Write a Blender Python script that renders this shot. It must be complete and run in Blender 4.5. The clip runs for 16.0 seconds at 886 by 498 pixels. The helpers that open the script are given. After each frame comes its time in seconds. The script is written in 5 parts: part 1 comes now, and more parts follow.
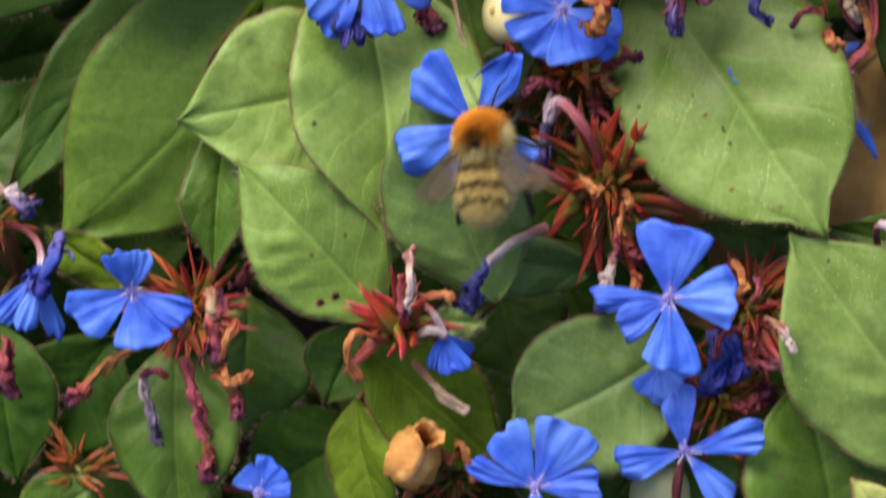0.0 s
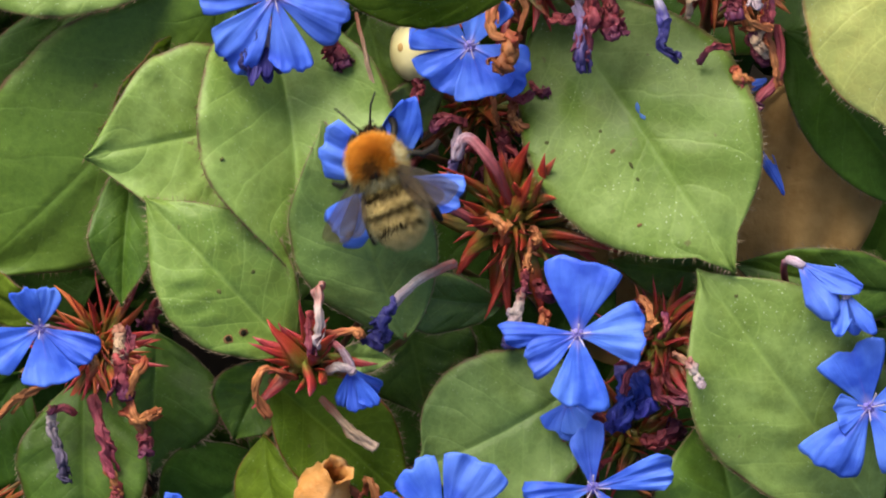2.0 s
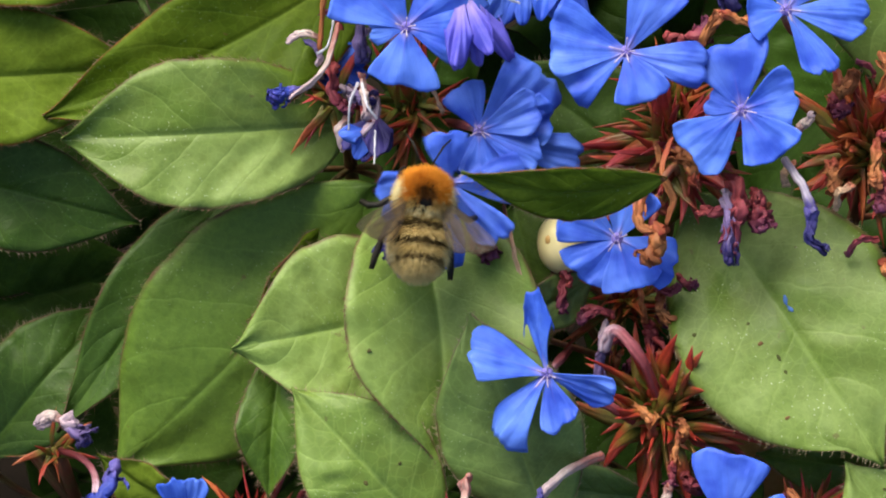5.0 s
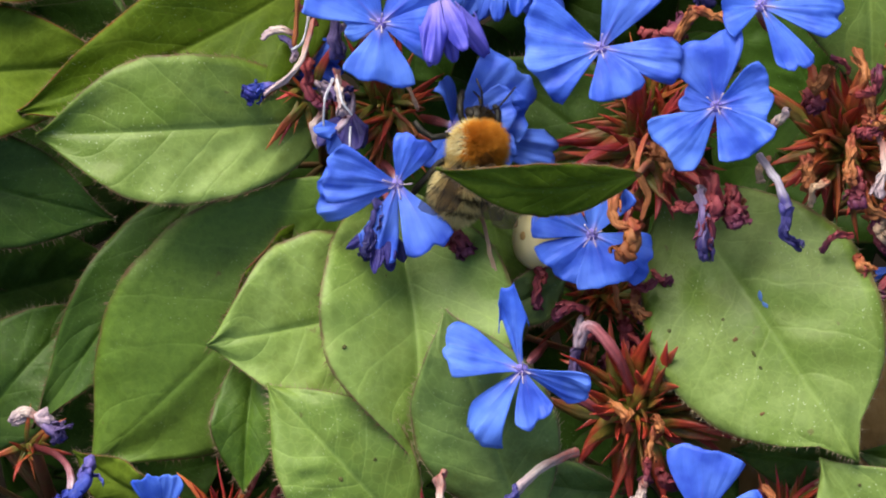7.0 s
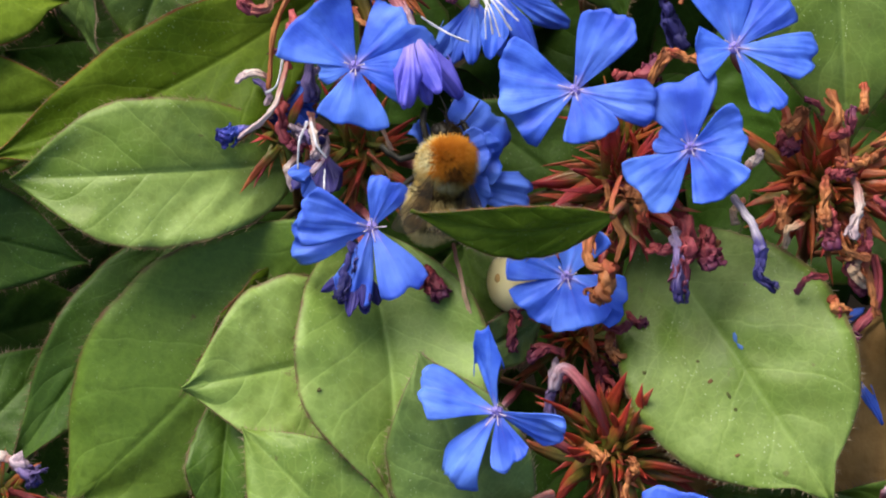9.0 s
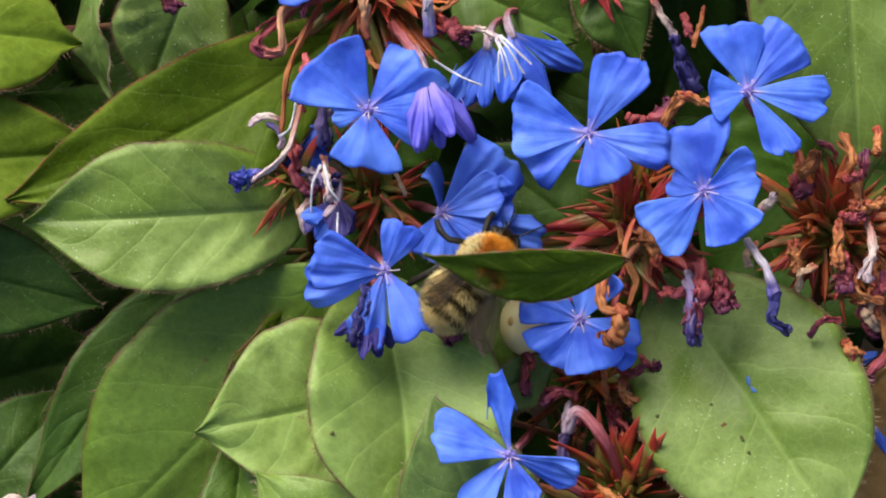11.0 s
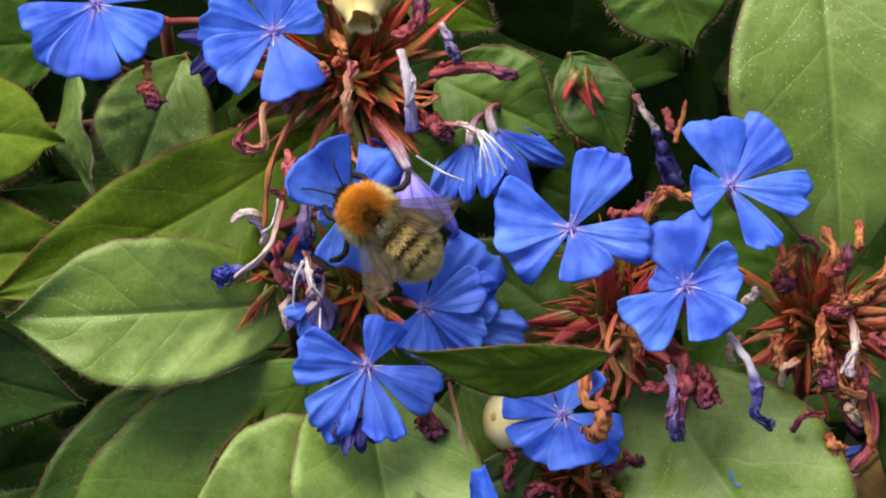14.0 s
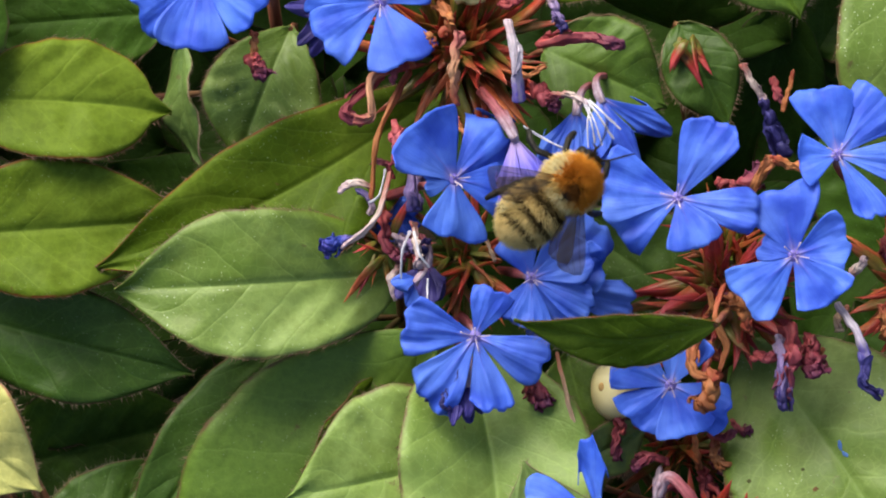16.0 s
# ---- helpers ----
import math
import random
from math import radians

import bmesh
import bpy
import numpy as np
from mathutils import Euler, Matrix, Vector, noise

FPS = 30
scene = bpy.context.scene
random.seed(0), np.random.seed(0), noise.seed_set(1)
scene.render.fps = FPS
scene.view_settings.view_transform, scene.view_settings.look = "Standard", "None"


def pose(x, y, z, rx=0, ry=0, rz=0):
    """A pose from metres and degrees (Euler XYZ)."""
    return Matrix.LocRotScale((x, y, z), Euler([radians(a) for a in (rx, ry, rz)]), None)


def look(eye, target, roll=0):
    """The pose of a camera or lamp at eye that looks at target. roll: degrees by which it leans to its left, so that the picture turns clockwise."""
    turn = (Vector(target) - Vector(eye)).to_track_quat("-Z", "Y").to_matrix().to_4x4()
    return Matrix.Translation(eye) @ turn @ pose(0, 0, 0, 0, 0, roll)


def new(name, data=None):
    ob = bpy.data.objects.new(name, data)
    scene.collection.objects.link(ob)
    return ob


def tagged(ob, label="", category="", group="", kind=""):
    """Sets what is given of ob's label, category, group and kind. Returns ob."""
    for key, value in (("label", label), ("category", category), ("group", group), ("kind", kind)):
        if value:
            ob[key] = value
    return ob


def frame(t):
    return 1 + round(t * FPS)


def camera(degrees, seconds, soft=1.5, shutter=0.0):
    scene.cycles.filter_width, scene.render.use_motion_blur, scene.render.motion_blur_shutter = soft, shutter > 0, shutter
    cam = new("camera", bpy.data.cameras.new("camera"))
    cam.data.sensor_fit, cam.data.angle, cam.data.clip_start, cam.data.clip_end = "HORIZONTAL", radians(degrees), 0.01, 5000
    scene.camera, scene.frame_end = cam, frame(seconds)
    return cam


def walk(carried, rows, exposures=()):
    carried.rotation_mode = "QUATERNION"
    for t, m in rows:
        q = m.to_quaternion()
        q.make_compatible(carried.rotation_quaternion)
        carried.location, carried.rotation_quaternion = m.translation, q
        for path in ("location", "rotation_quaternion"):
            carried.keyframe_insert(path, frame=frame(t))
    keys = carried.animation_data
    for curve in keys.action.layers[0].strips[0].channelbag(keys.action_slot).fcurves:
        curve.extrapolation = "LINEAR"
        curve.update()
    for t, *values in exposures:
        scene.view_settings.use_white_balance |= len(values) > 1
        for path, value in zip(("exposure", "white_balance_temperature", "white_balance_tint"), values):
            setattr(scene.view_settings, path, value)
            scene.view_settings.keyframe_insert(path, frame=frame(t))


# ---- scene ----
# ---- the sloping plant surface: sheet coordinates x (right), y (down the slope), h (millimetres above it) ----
TILT = radians(65)
FAR = 0.57086
UNIT = 0.12 / 1568
AX = Vector((1, 0, 0))
AV = Vector((0, math.sin(TILT), math.cos(TILT)))
AN = Vector((0, -math.cos(TILT), math.sin(TILT)))
MID = Vector((0, 0, 0.13))
EYE = MID + AN * FAR


def P(x, y, h=0.0):
    k = (FAR - h / 1000) / FAR
    return MID + AX * ((x - 784) * UNIT * k) + AV * ((441 - y) * UNIT * k) + AN * (h / 1000)


BASIS = Matrix((AX, AV, AN)).transposed().to_4x4()


def gaze(yaw, pitch, roll, back):
    turn = Matrix.Rotation(radians(yaw), 4, "Y") @ Matrix.Rotation(radians(pitch), 4, "X") @ Matrix.Rotation(radians(-roll), 4, "Z")
    return Matrix.Translation(EYE + AN * (back / 1000)) @ BASIS @ turn


cam = camera(12, 16.0, soft=2.0, shutter=0.5)
walk(cam, [(t, gaze(a, b, r, 0)) for t, a, b, r in (
    (0.0, -0.078, -3.625, -0.177),
    (0.2, -0.096, -3.030, -0.166),
    (0.3, 0.040, -2.880, -0.160),
    (0.5, -0.242, -2.518, -0.150),
    (0.7, -0.830, -2.340, -0.119),
    (1.0, -1.062, -3.294, -0.072),
    (1.5, -1.114, -3.242, -0.169),
    (2.0, -1.326, -3.130, -0.140),
    (2.2, -1.313, -3.030, -0.152),
    (2.5, -1.173, -2.739, -0.169),
    (2.8, -0.835, -2.340, -0.205),
    (3.0, -0.378, -1.964, -0.229),
    (3.1, -0.172, -1.798, -0.257),
    (3.2, 0.325, -1.415, -0.286),
    (3.3, 0.793, -0.730, -0.314),
    (3.4, 1.354, -0.064, -0.343),
    (3.5, 1.546, 0.159, -0.371),
    (4.0, 0.649, 0.169, -0.249),
    (4.2, 0.709, -0.422, -0.255),
    (6.3, 0.455, -0.560, -0.110),
    (6.5, 0.346, -0.496, -0.160),
    (7.0, 0.343, -0.580, -0.181),
    (7.5, 0.414, -0.563, -0.108),
    (8.0, 0.213, -0.366, -0.189),
    (8.5, -0.031, -0.247, -0.097),
    (9.0, 0.000, 0.000, 0.000),
    (9.2, -0.079, 0.116, -0.082),
    (11.3, 0.189, 0.595, 0.037),
    (11.5, -0.023, 0.471, 0.128),
    (12.0, -0.313, -0.202, 0.144),
    (12.5, -0.210, -0.087, 0.156),
    (13.0, -0.199, 0.533, 0.035),
    (13.2, -0.291, 0.991, 0.074),
    (13.5, -0.274, 1.451, 0.131),
    (13.6, -0.232, 1.556, 0.139),
    (14.0, -0.061, 1.887, 0.172),
    (14.4, 0.261, 1.689, 0.163),
    (14.5, 0.432, 1.641, 0.161),
    (15.0, 1.104, 1.512, 0.290),
    (15.5, 1.468, 1.407, 0.365),
    (16.0, 1.399, 1.486, 0.285),
)], exposures=[(0.0, 1.98, 6720, 4), (16.0, 1.98, 6720, 4)])

# ---- light: bright overcast sky ----
world = bpy.data.worlds.new("overcast_sky")
scene.world = world
world.use_nodes = True
wn = world.node_tree.nodes
sky = wn.new("ShaderNodeTexSky")
sky.sky_type, sky.sun_disc = "NISHITA", False
sky.sun_elevation, sky.sun_rotation = radians(52), radians(-25)
sky.air_density, sky.dust_density, sky.ozone_density = 1.0, 4.0, 0.6
wn["Background"].inputs["Strength"].default_value = 0.055
world.node_tree.links.new(sky.outputs["Color"], wn["Background"].inputs["Color"])
sun = new("sun", bpy.data.lights.new("sun", "SUN"))
sun.data.energy, sun.data.angle, sun.data.color = 1.5, radians(40), (1.0, 0.95, 0.86)
sun.matrix_world = look((-0.45, 0.55, 1.0), (0, 0, 0))


# ---- materials ----
class Nodes:
    def __init__(self, name):
        self.mat = bpy.data.materials.new(name)
        self.mat.use_nodes = True
        self.t = self.mat.node_tree
        self.bsdf = self.t.nodes["Principled BSDF"]
        self.out = self.t.nodes["Material Output"]

    def add(self, kind):
        return self.t.nodes.new(kind)

    def link(self, a, b):
        self.t.links.new(a, b)

    def put(self, socket, value):
        if hasattr(value, "is_linked"):
            self.link(value, socket)
        else:
            socket.default_value = value

    def math(self, op, a, b=0.0, c=0.0):
        n = self.add("ShaderNodeMath")
        n.operation = op
        for i, v in enumerate((a, b, c)):
            self.put(n.inputs[i], v)
        return n.outputs[0]

    def step(self, v, lo, hi, a=0.0, b=1.0):
        n = self.add("ShaderNodeMapRange")
        n.interpolation_type = "SMOOTHSTEP"
        for i, x in enumerate((v, lo, hi, a, b)):
            self.put(n.inputs[i], x)
        return n.outputs[0]

    def mix(self, f, a, b, blend="MIX"):
        n = self.add("ShaderNodeMix")
        n.data_type, n.blend_type = "RGBA", blend
        self.put(n.inputs[0], f)
        self.put(n.inputs[6], a if hasattr(a, "is_linked") else (*a, 1))
        self.put(n.inputs[7], b if hasattr(b, "is_linked") else (*b, 1))
        return n.outputs[2]

    def noise(self, scale, detail=3.0, where=None, rough=0.55):
        n = self.add("ShaderNodeTexNoise")
        n.inputs["Scale"].default_value, n.inputs["Detail"].default_value, n.inputs["Roughness"].default_value = scale, detail, rough
        if where is not None:
            self.link(where, n.inputs["Vector"])
        return n.outputs["Fac"]

    def place(self):
        return self.add("ShaderNodeNewGeometry").outputs["Position"]

    def rand(self):
        return self.add("ShaderNodeObjectInfo").outputs["Random"]

    def uv(self):
        s = self.add("ShaderNodeSeparateXYZ")
        m = self.add("ShaderNodeUVMap")
        m.uv_map = "UVMap"
        self.link(m.outputs[0], s.inputs[0])
        return s.outputs[0], s.outputs[1]

    def bump(self, height, strength, distance):
        n = self.add("ShaderNodeBump")
        n.inputs["Strength"].default_value, n.inputs["Distance"].default_value = strength, distance
        self.link(height, n.inputs["Height"])
        self.link(n.outputs[0], self.bsdf.inputs["Normal"])

    def finish(self, colour, rough=0.5, spec=0.5, passing=0.0, tint=None):
        self.put(self.bsdf.inputs["Base Color"], colour if hasattr(colour, "is_linked") else (*colour, 1))
        self.put(self.bsdf.inputs["Roughness"], rough)
        self.bsdf.inputs["Specular IOR Level"].default_value = spec
        if passing:
            tr = self.add("ShaderNodeBsdfTranslucent")
            self.put(tr.inputs[0], tint or colour if not hasattr(tint or colour, "__len__") else (*(tint or colour), 1))
            m = self.add("ShaderNodeMixShader")
            m.inputs[0].default_value = passing
            self.link(self.bsdf.outputs[0], m.inputs[1])
            self.link(tr.outputs[0], m.inputs[2])
            self.link(m.outputs[0], self.out.inputs[0])
        return self.mat


def leaf_material(name, deep, pale, rim, specks=1.0, gloss=0.3):
    """Leaf blade: mottled green, paler midrib and side veins, thin coloured margin, tiny chalk dots."""
    n = Nodes(name)
    u, v = n.uv()
    q = n.math("ABSOLUTE", n.math("MULTIPLY", n.math("SUBTRACT", v, 0.5), 2.0))
    where = n.place()
    big = n.noise(70, 3, where)
    fine = n.noise(900, 4, where)
    body = n.mix(n.step(n.math("ADD", big, n.math("MULTIPLY", n.math("SUBTRACT", n.rand(), 0.5), 0.35)), 0.3, 0.72), deep, pale)
    body = n.mix(n.math("MULTIPLY", n.step(fine, 0.35, 0.7), 0.28), body, tuple(c * 0.68 for c in deep))
    body = n.mix(n.math("MULTIPLY", n.step(n.noise(190, 5, where, 0.7), 0.46, 0.64), 0.36), body, tuple(c * k for c, k in zip(deep, (0.95, 0.80, 0.7))))
    way = n.math("SUBTRACT", n.math("MULTIPLY", u, 6.0), n.math("MULTIPLY", q, 1.5))
    way = n.math("ADD", way, n.math("MULTIPLY", n.noise(120, 2, where), 0.5))
    saw = n.math("ABSOLUTE", n.math("SUBTRACT", n.math("FRACT", way), 0.5))
    side = n.step(saw, 0.0, 0.05, 1.0, 0.0)
    dome = n.math("MULTIPLY", saw, n.math("SUBTRACT", 4.0, n.math("MULTIPLY", saw, 4.0)))
    mid = n.step(q, 0.015, 0.05, 1.0, 0.0)
    vein = n.math("MAXIMUM", n.math("MULTIPLY", side, 0.11), n.math("MULTIPLY", mid, 0.15))
    body = n.mix(vein, body, tuple(min(1, c * 1.7 + 0.02) for c in pale))
    net = n.add("ShaderNodeTexVoronoi")
    net.feature = "DISTANCE_TO_EDGE"
    net.inputs["Scale"].default_value = 620
    n.link(where, net.inputs["Vector"])
    mesh = n.step(net.outputs["Distance"], 0.0, 0.09, 1.0, 0.0)
    cells = n.add("ShaderNodeTexVoronoi")
    cells.feature = "SMOOTH_F1"
    cells.inputs["Scale"].default_value = 210
    n.link(where, cells.inputs["Vector"])
    puff = n.math("MULTIPLY", cells.outputs["Distance"], -1.8)
    body = n.mix(n.math("MULTIPLY", mesh, 0.09), body, tuple(min(1, c * 1.7) for c in pale))
    # pale patches: whitish leaf bloom plus sky sheen painted in as colour
    sheen_bloom = n.step(n.noise(38, 4, where, 0.6), 0.45, 0.7)
    body = n.mix(n.math("MULTIPLY", sheen_bloom, 0.5 * gloss), body, tuple(c * k for c, k in zip(pale, (1.28, 1.2, 1.5))))
    blot = n.step(n.noise(420, 3, where), 0.70, 0.76)
    body = n.mix(n.math("MULTIPLY", blot, 0.55), body, (0.10, 0.055, 0.025))
    edge = n.step(n.math("ADD", q, n.math("MULTIPLY", n.math("SUBTRACT", n.noise(300, 2, where), 0.5), 0.035)), 0.958, 0.988)
    body = n.mix(n.math("MULTIPLY", edge, n.step(n.noise(500, 2, where), 0.3, 0.7, 0.3, 0.9)), body, rim)
    vor = n.add("ShaderNodeTexVoronoi")
    vor.inputs["Scale"].default_value = 1500
    n.link(where, vor.inputs["Vector"])
    dots = n.math("MULTIPLY", n.step(vor.outputs["Distance"], 0.08, 0.15, 1.0, 0.0), n.step(n.noise(90, 3, where), 0.44, 0.60))
    body = n.mix(n.math("MULTIPLY", dots, 0.5 * specks), body, (0.55, 0.62, 0.45))
    n.bump(n.math("ADD", n.math("MULTIPLY", fine, 0.6), n.math("ADD", n.math("ADD", n.math("MULTIPLY", side, -0.12), n.math("ADD", n.math("MULTIPLY", dome, n.step(n.noise(60, 2, where), 0.35, 0.7, 0.15, 1.1)), n.math("ADD", n.math("MULTIPLY", mesh, -0.06), puff))), n.math("MULTIPLY", n.noise(260, 5, where, 0.65), 1.2))), 0.36, 0.0004)
    return n.finish(body, n.step(big, 0.3, 0.7, 0.46, 0.60), gloss * 1.1, 0.17)


def petal_material(name, deep, pale, heart, reach=0.36):
    n = Nodes(name)
    u, v = n.uv()
    q = n.math("ABSOLUTE", n.math("MULTIPLY", n.math("SUBTRACT", v, 0.5), 2.0))
    where = n.place()
    body = n.mix(n.step(n.noise(240, 3, where), 0.3, 0.7), deep, pale)
    # whitened patches: soft petal highlights mixed into the base colour
    body = n.mix(n.math("MULTIPLY", n.step(n.noise(110, 3, where), 0.42, 0.66), 0.50), body, tuple(min(0.86, c * 1.5 + 0.055) for c in pale))
    stray = n.math("MULTIPLY", n.noise(160, 2, where), 1.6)
    ribs = n.math("ABSOLUTE", n.math("SUBTRACT", n.math("FRACT", n.math("ADD", n.math("MULTIPLY", v, 9.0), stray)), 0.5))
    fine = n.math("ABSOLUTE", n.math("SUBTRACT", n.math("FRACT", n.math("ADD", n.math("MULTIPLY", v, 23.0), n.math("MULTIPLY", stray, 1.7))), 0.5))
    body = n.mix(n.math("MULTIPLY", n.step(ribs, 0.0, 0.10, 1.0, 0.0), 0.09), body, tuple(c * 0.55 for c in deep))
    body = n.mix(n.math("MULTIPLY", n.step(fine, 0.0, 0.20, 1.0, 0.0), 0.05), body, tuple(c * 0.6 for c in deep))
    body = n.mix(n.math("MULTIPLY", n.step(q, 0.02, 0.07, 1.0, 0.0), n.step(u, 0.1, 0.7, 0.40, 0.0)), body, (0.14, 0.09, 0.50))
    body = n.mix(n.step(n.math("ADD", u, n.math("MULTIPLY", q, 0.15)), 0.05, reach, 0.8, 0.0), body, heart)
    body = n.mix(n.math("MULTIPLY", n.rand(), 0.14), body, (0.10, 0.09, 0.70))
    relief = n.math("ADD", n.math("MULTIPLY", ribs, 0.22), n.math("MULTIPLY", fine, 0.10))
    n.bump(n.math("ADD", relief, n.math("ADD", n.noise(500, 4, where), n.math("MULTIPLY", n.noise(180, 2, where), 1.5))), 0.55, 0.00035)
    return n.finish(body, 0.55, 0.3, 0.22)


def plain_material(name, a, b, rough=0.6, spec=0.35, scale=400, passing=0.0, relief=0.3):
    n = Nodes(name)
    where = n.place()
    f = n.math("ADD", n.math("MULTIPLY", n.noise(scale, 4, where), 0.75), n.math("MULTIPLY", n.rand(), 0.3))
    n.bump(n.noise(scale * 3, 4, where), relief, 0.0003)
    return n.finish(n.mix(n.step(f, 0.3, 0.85), a, b), rough, spec, passing)


def along_material(name, start, middle, end, rough=0.6, relief=0.45, turn=(0.12, 0.5)):
    """Colour that runs from the foot of a thing to its tip, with streaks."""
    n = Nodes(name)
    u, v = n.uv()
    where = n.place()
    g = n.math("ADD", u, n.math("MULTIPLY", n.math("SUBTRACT", n.noise(500, 3, where), 0.5), 0.35))
    c = n.mix(n.step(g, *turn), start, middle)
    c = n.mix(n.step(g, 0.5, 0.9), c, end)
    c = n.mix(n.math("MULTIPLY", n.step(n.noise(1400, 3, where), 0.4, 0.7), 0.4), c, tuple(x * 0.5 for x in middle))
    ridge = n.step(n.math("ABSOLUTE", n.math("SUBTRACT", n.math("FRACT", n.math("ADD", n.math("MULTIPLY", v, 5.0), n.math("MULTIPLY", n.noise(300, 2, where), 0.8))), 0.5)), 0.05, 0.3, 1.0, 0.0)
    c = n.mix(n.math("MULTIPLY", ridge, 0.4), c, tuple(x * 0.45 for x in middle))
    n.bump(n.math("SUBTRACT", n.noise(1300, 3, where), n.math("MULTIPLY", ridge, 0.8)), relief, 0.0003)
    return n.finish(c, rough, 0.4, 0.2)


LEAF = leaf_material("leaf_mid_green", (0.050, 0.104, 0.008), (0.114, 0.194, 0.024), (0.10, 0.045, 0.025), 0.6, 0.30)
LEAF_PALE = leaf_material("leaf_pale_green", (0.128, 0.208, 0.032), (0.244, 0.344, 0.088), (0.11, 0.05, 0.03), 0.9, 0.36)
LEAF_CHALK = leaf_material("leaf_chalky_green", (0.096, 0.160, 0.016), (0.198, 0.280, 0.070), (0.11, 0.05, 0.03), 1.7, 0.36)
# leaf green darkened: the shade on inner leaves is part of this colour
LEAF_SHADED = leaf_material("leaf_shaded_green", (0.025, 0.061, 0.006), (0.054, 0.114, 0.014), (0.05, 0.03, 0.02), 0.3, 0.10)
LEAF_GREY = leaf_material("leaf_grey_green", (0.076, 0.138, 0.026), (0.162, 0.240, 0.064), (0.11, 0.06, 0.035), 0.8, 0.34)
LEAF_OLIVE = leaf_material("leaf_olive_green", (0.060, 0.102, 0.006), (0.126, 0.184, 0.018), (0.16, 0.030, 0.018), 0.5, 0.07)
LEAF_DEEP = leaf_material("leaf_deep_green", (0.036, 0.082, 0.008), (0.084, 0.154, 0.022), (0.09, 0.045, 0.025), 0.5, 0.26)
LEAF_YELLOW = leaf_material("leaf_yellowing", (0.30, 0.33, 0.09), (0.46, 0.44, 0.14), (0.32, 0.08, 0.06))
LEAF_DRY = plain_material("dry_leaf", (0.31, 0.170, 0.054), (0.49, 0.295, 0.112), 0.7, 0.2, 260, 0.1, 0.8)
HAIR = plain_material("leaf_hair", (0.12, 0.055, 0.03), (0.36, 0.29, 0.19), 0.6)
BLUE = petal_material("petal_blue", (0.022, 0.078, 0.56), (0.064, 0.164, 0.74), (0.40, 0.33, 0.66), 0.30)
VIOLET = petal_material("petal_violet", (0.045, 0.050, 0.42), (0.13, 0.11, 0.62), (0.56, 0.40, 0.60), 0.62)
WILTED = petal_material("petal_wilted_violet", (0.012, 0.008, 0.075), (0.036, 0.026, 0.16), (0.16, 0.05, 0.13))
HEART = plain_material("flower_throat", (0.13, 0.10, 0.42), (0.22, 0.17, 0.48), 0.5)
STAMEN = plain_material("stamen", (0.34, 0.27, 0.40), (0.55, 0.46, 0.52), 0.5)
TUBE = along_material("flower_tube", (0.24, 0.026, 0.026), (0.38, 0.10, 0.13), (0.58, 0.46, 0.58))
BRACT_RED = along_material("bract_red", (0.170, 0.190, 0.030), (0.450, 0.060, 0.028), (0.425, 0.040, 0.034), 0.36, 0.3, (0.22, 0.62))
BRACT_BROWN = along_material("bract_brown", (0.130, 0.140, 0.022), (0.440, 0.080, 0.028), (0.520, 0.150, 0.050), 0.4, 0.3, (0.2, 0.6))
BRACT_ROSE = along_material("bract_rose", (0.140, 0.165, 0.030), (0.400, 0.036, 0.034), (0.430, 0.058, 0.076), 0.36, 0.3, (0.2, 0.6))
BRACT_GREEN = along_material("bract_green_red", (0.120, 0.165, 0.030), (0.210, 0.150, 0.030), (0.430, 0.060, 0.040), 0.36, 0.3, (0.2, 0.55))
DRY_ORANGE = along_material("withered_orange", (0.34, 0.050, 0.030), (0.52, 0.195, 0.068), (0.33, 0.092, 0.036))
DRY_PEACH = along_material("withered_peach", (0.42, 0.085, 0.050), (0.62, 0.320, 0.185), (0.40, 0.080, 0.095))
DRY_PINK = along_material("withered_pink", (0.46, 0.085, 0.100), (0.44, 0.085, 0.120), (0.33, 0.050, 0.090))
DRY_MAROON = along_material("withered_maroon", (0.36, 0.055, 0.060), (0.29, 0.048, 0.072), (0.120, 0.022, 0.075))
DRY_WHITE = along_material("withered_white", (0.42, 0.12, 0.10), (0.66, 0.52, 0.50), (0.50, 0.36, 0.44))
DRY_VIOLET = along_material("withered_violet", (0.60, 0.44, 0.50), (0.22, 0.15, 0.36), (0.020, 0.016, 0.14))
LILAC_VIOLET = along_material("withered_lilac_to_violet", (0.55, 0.40, 0.46), (0.60, 0.52, 0.62), (0.085, 0.060, 0.36))
WILTED_END = along_material("withered_dark_violet", (0.085, 0.070, 0.30), (0.024, 0.022, 0.16), (0.018, 0.014, 0.11))
DUSK_VIOLET = along_material("withered_lilac_to_dusky", (0.42, 0.32, 0.36), (0.16, 0.12, 0.20), (0.030, 0.022, 0.075))
DRY_BLUE = along_material("crumpled_blue", (0.16, 0.12, 0.42), (0.030, 0.060, 0.42), (0.045, 0.040, 0.34))
DRY_BEIGE = along_material("withered_beige", (0.34, 0.10, 0.06), (0.55, 0.36, 0.24), (0.50, 0.34, 0.26))
STEM = plain_material("stem", (0.16, 0.045, 0.025), (0.12, 0.10, 0.03), 0.6)
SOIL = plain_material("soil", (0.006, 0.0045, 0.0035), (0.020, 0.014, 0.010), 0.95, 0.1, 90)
CREAM = plain_material("cream_husk", (0.55, 0.42, 0.14), (0.80, 0.68, 0.34), 0.55, 0.3, 260, 0.2)
BERRY = plain_material("pale_berry", (0.70, 0.57, 0.23), (0.86, 0.76, 0.43), 0.35, 0.5, 120, 0.15)
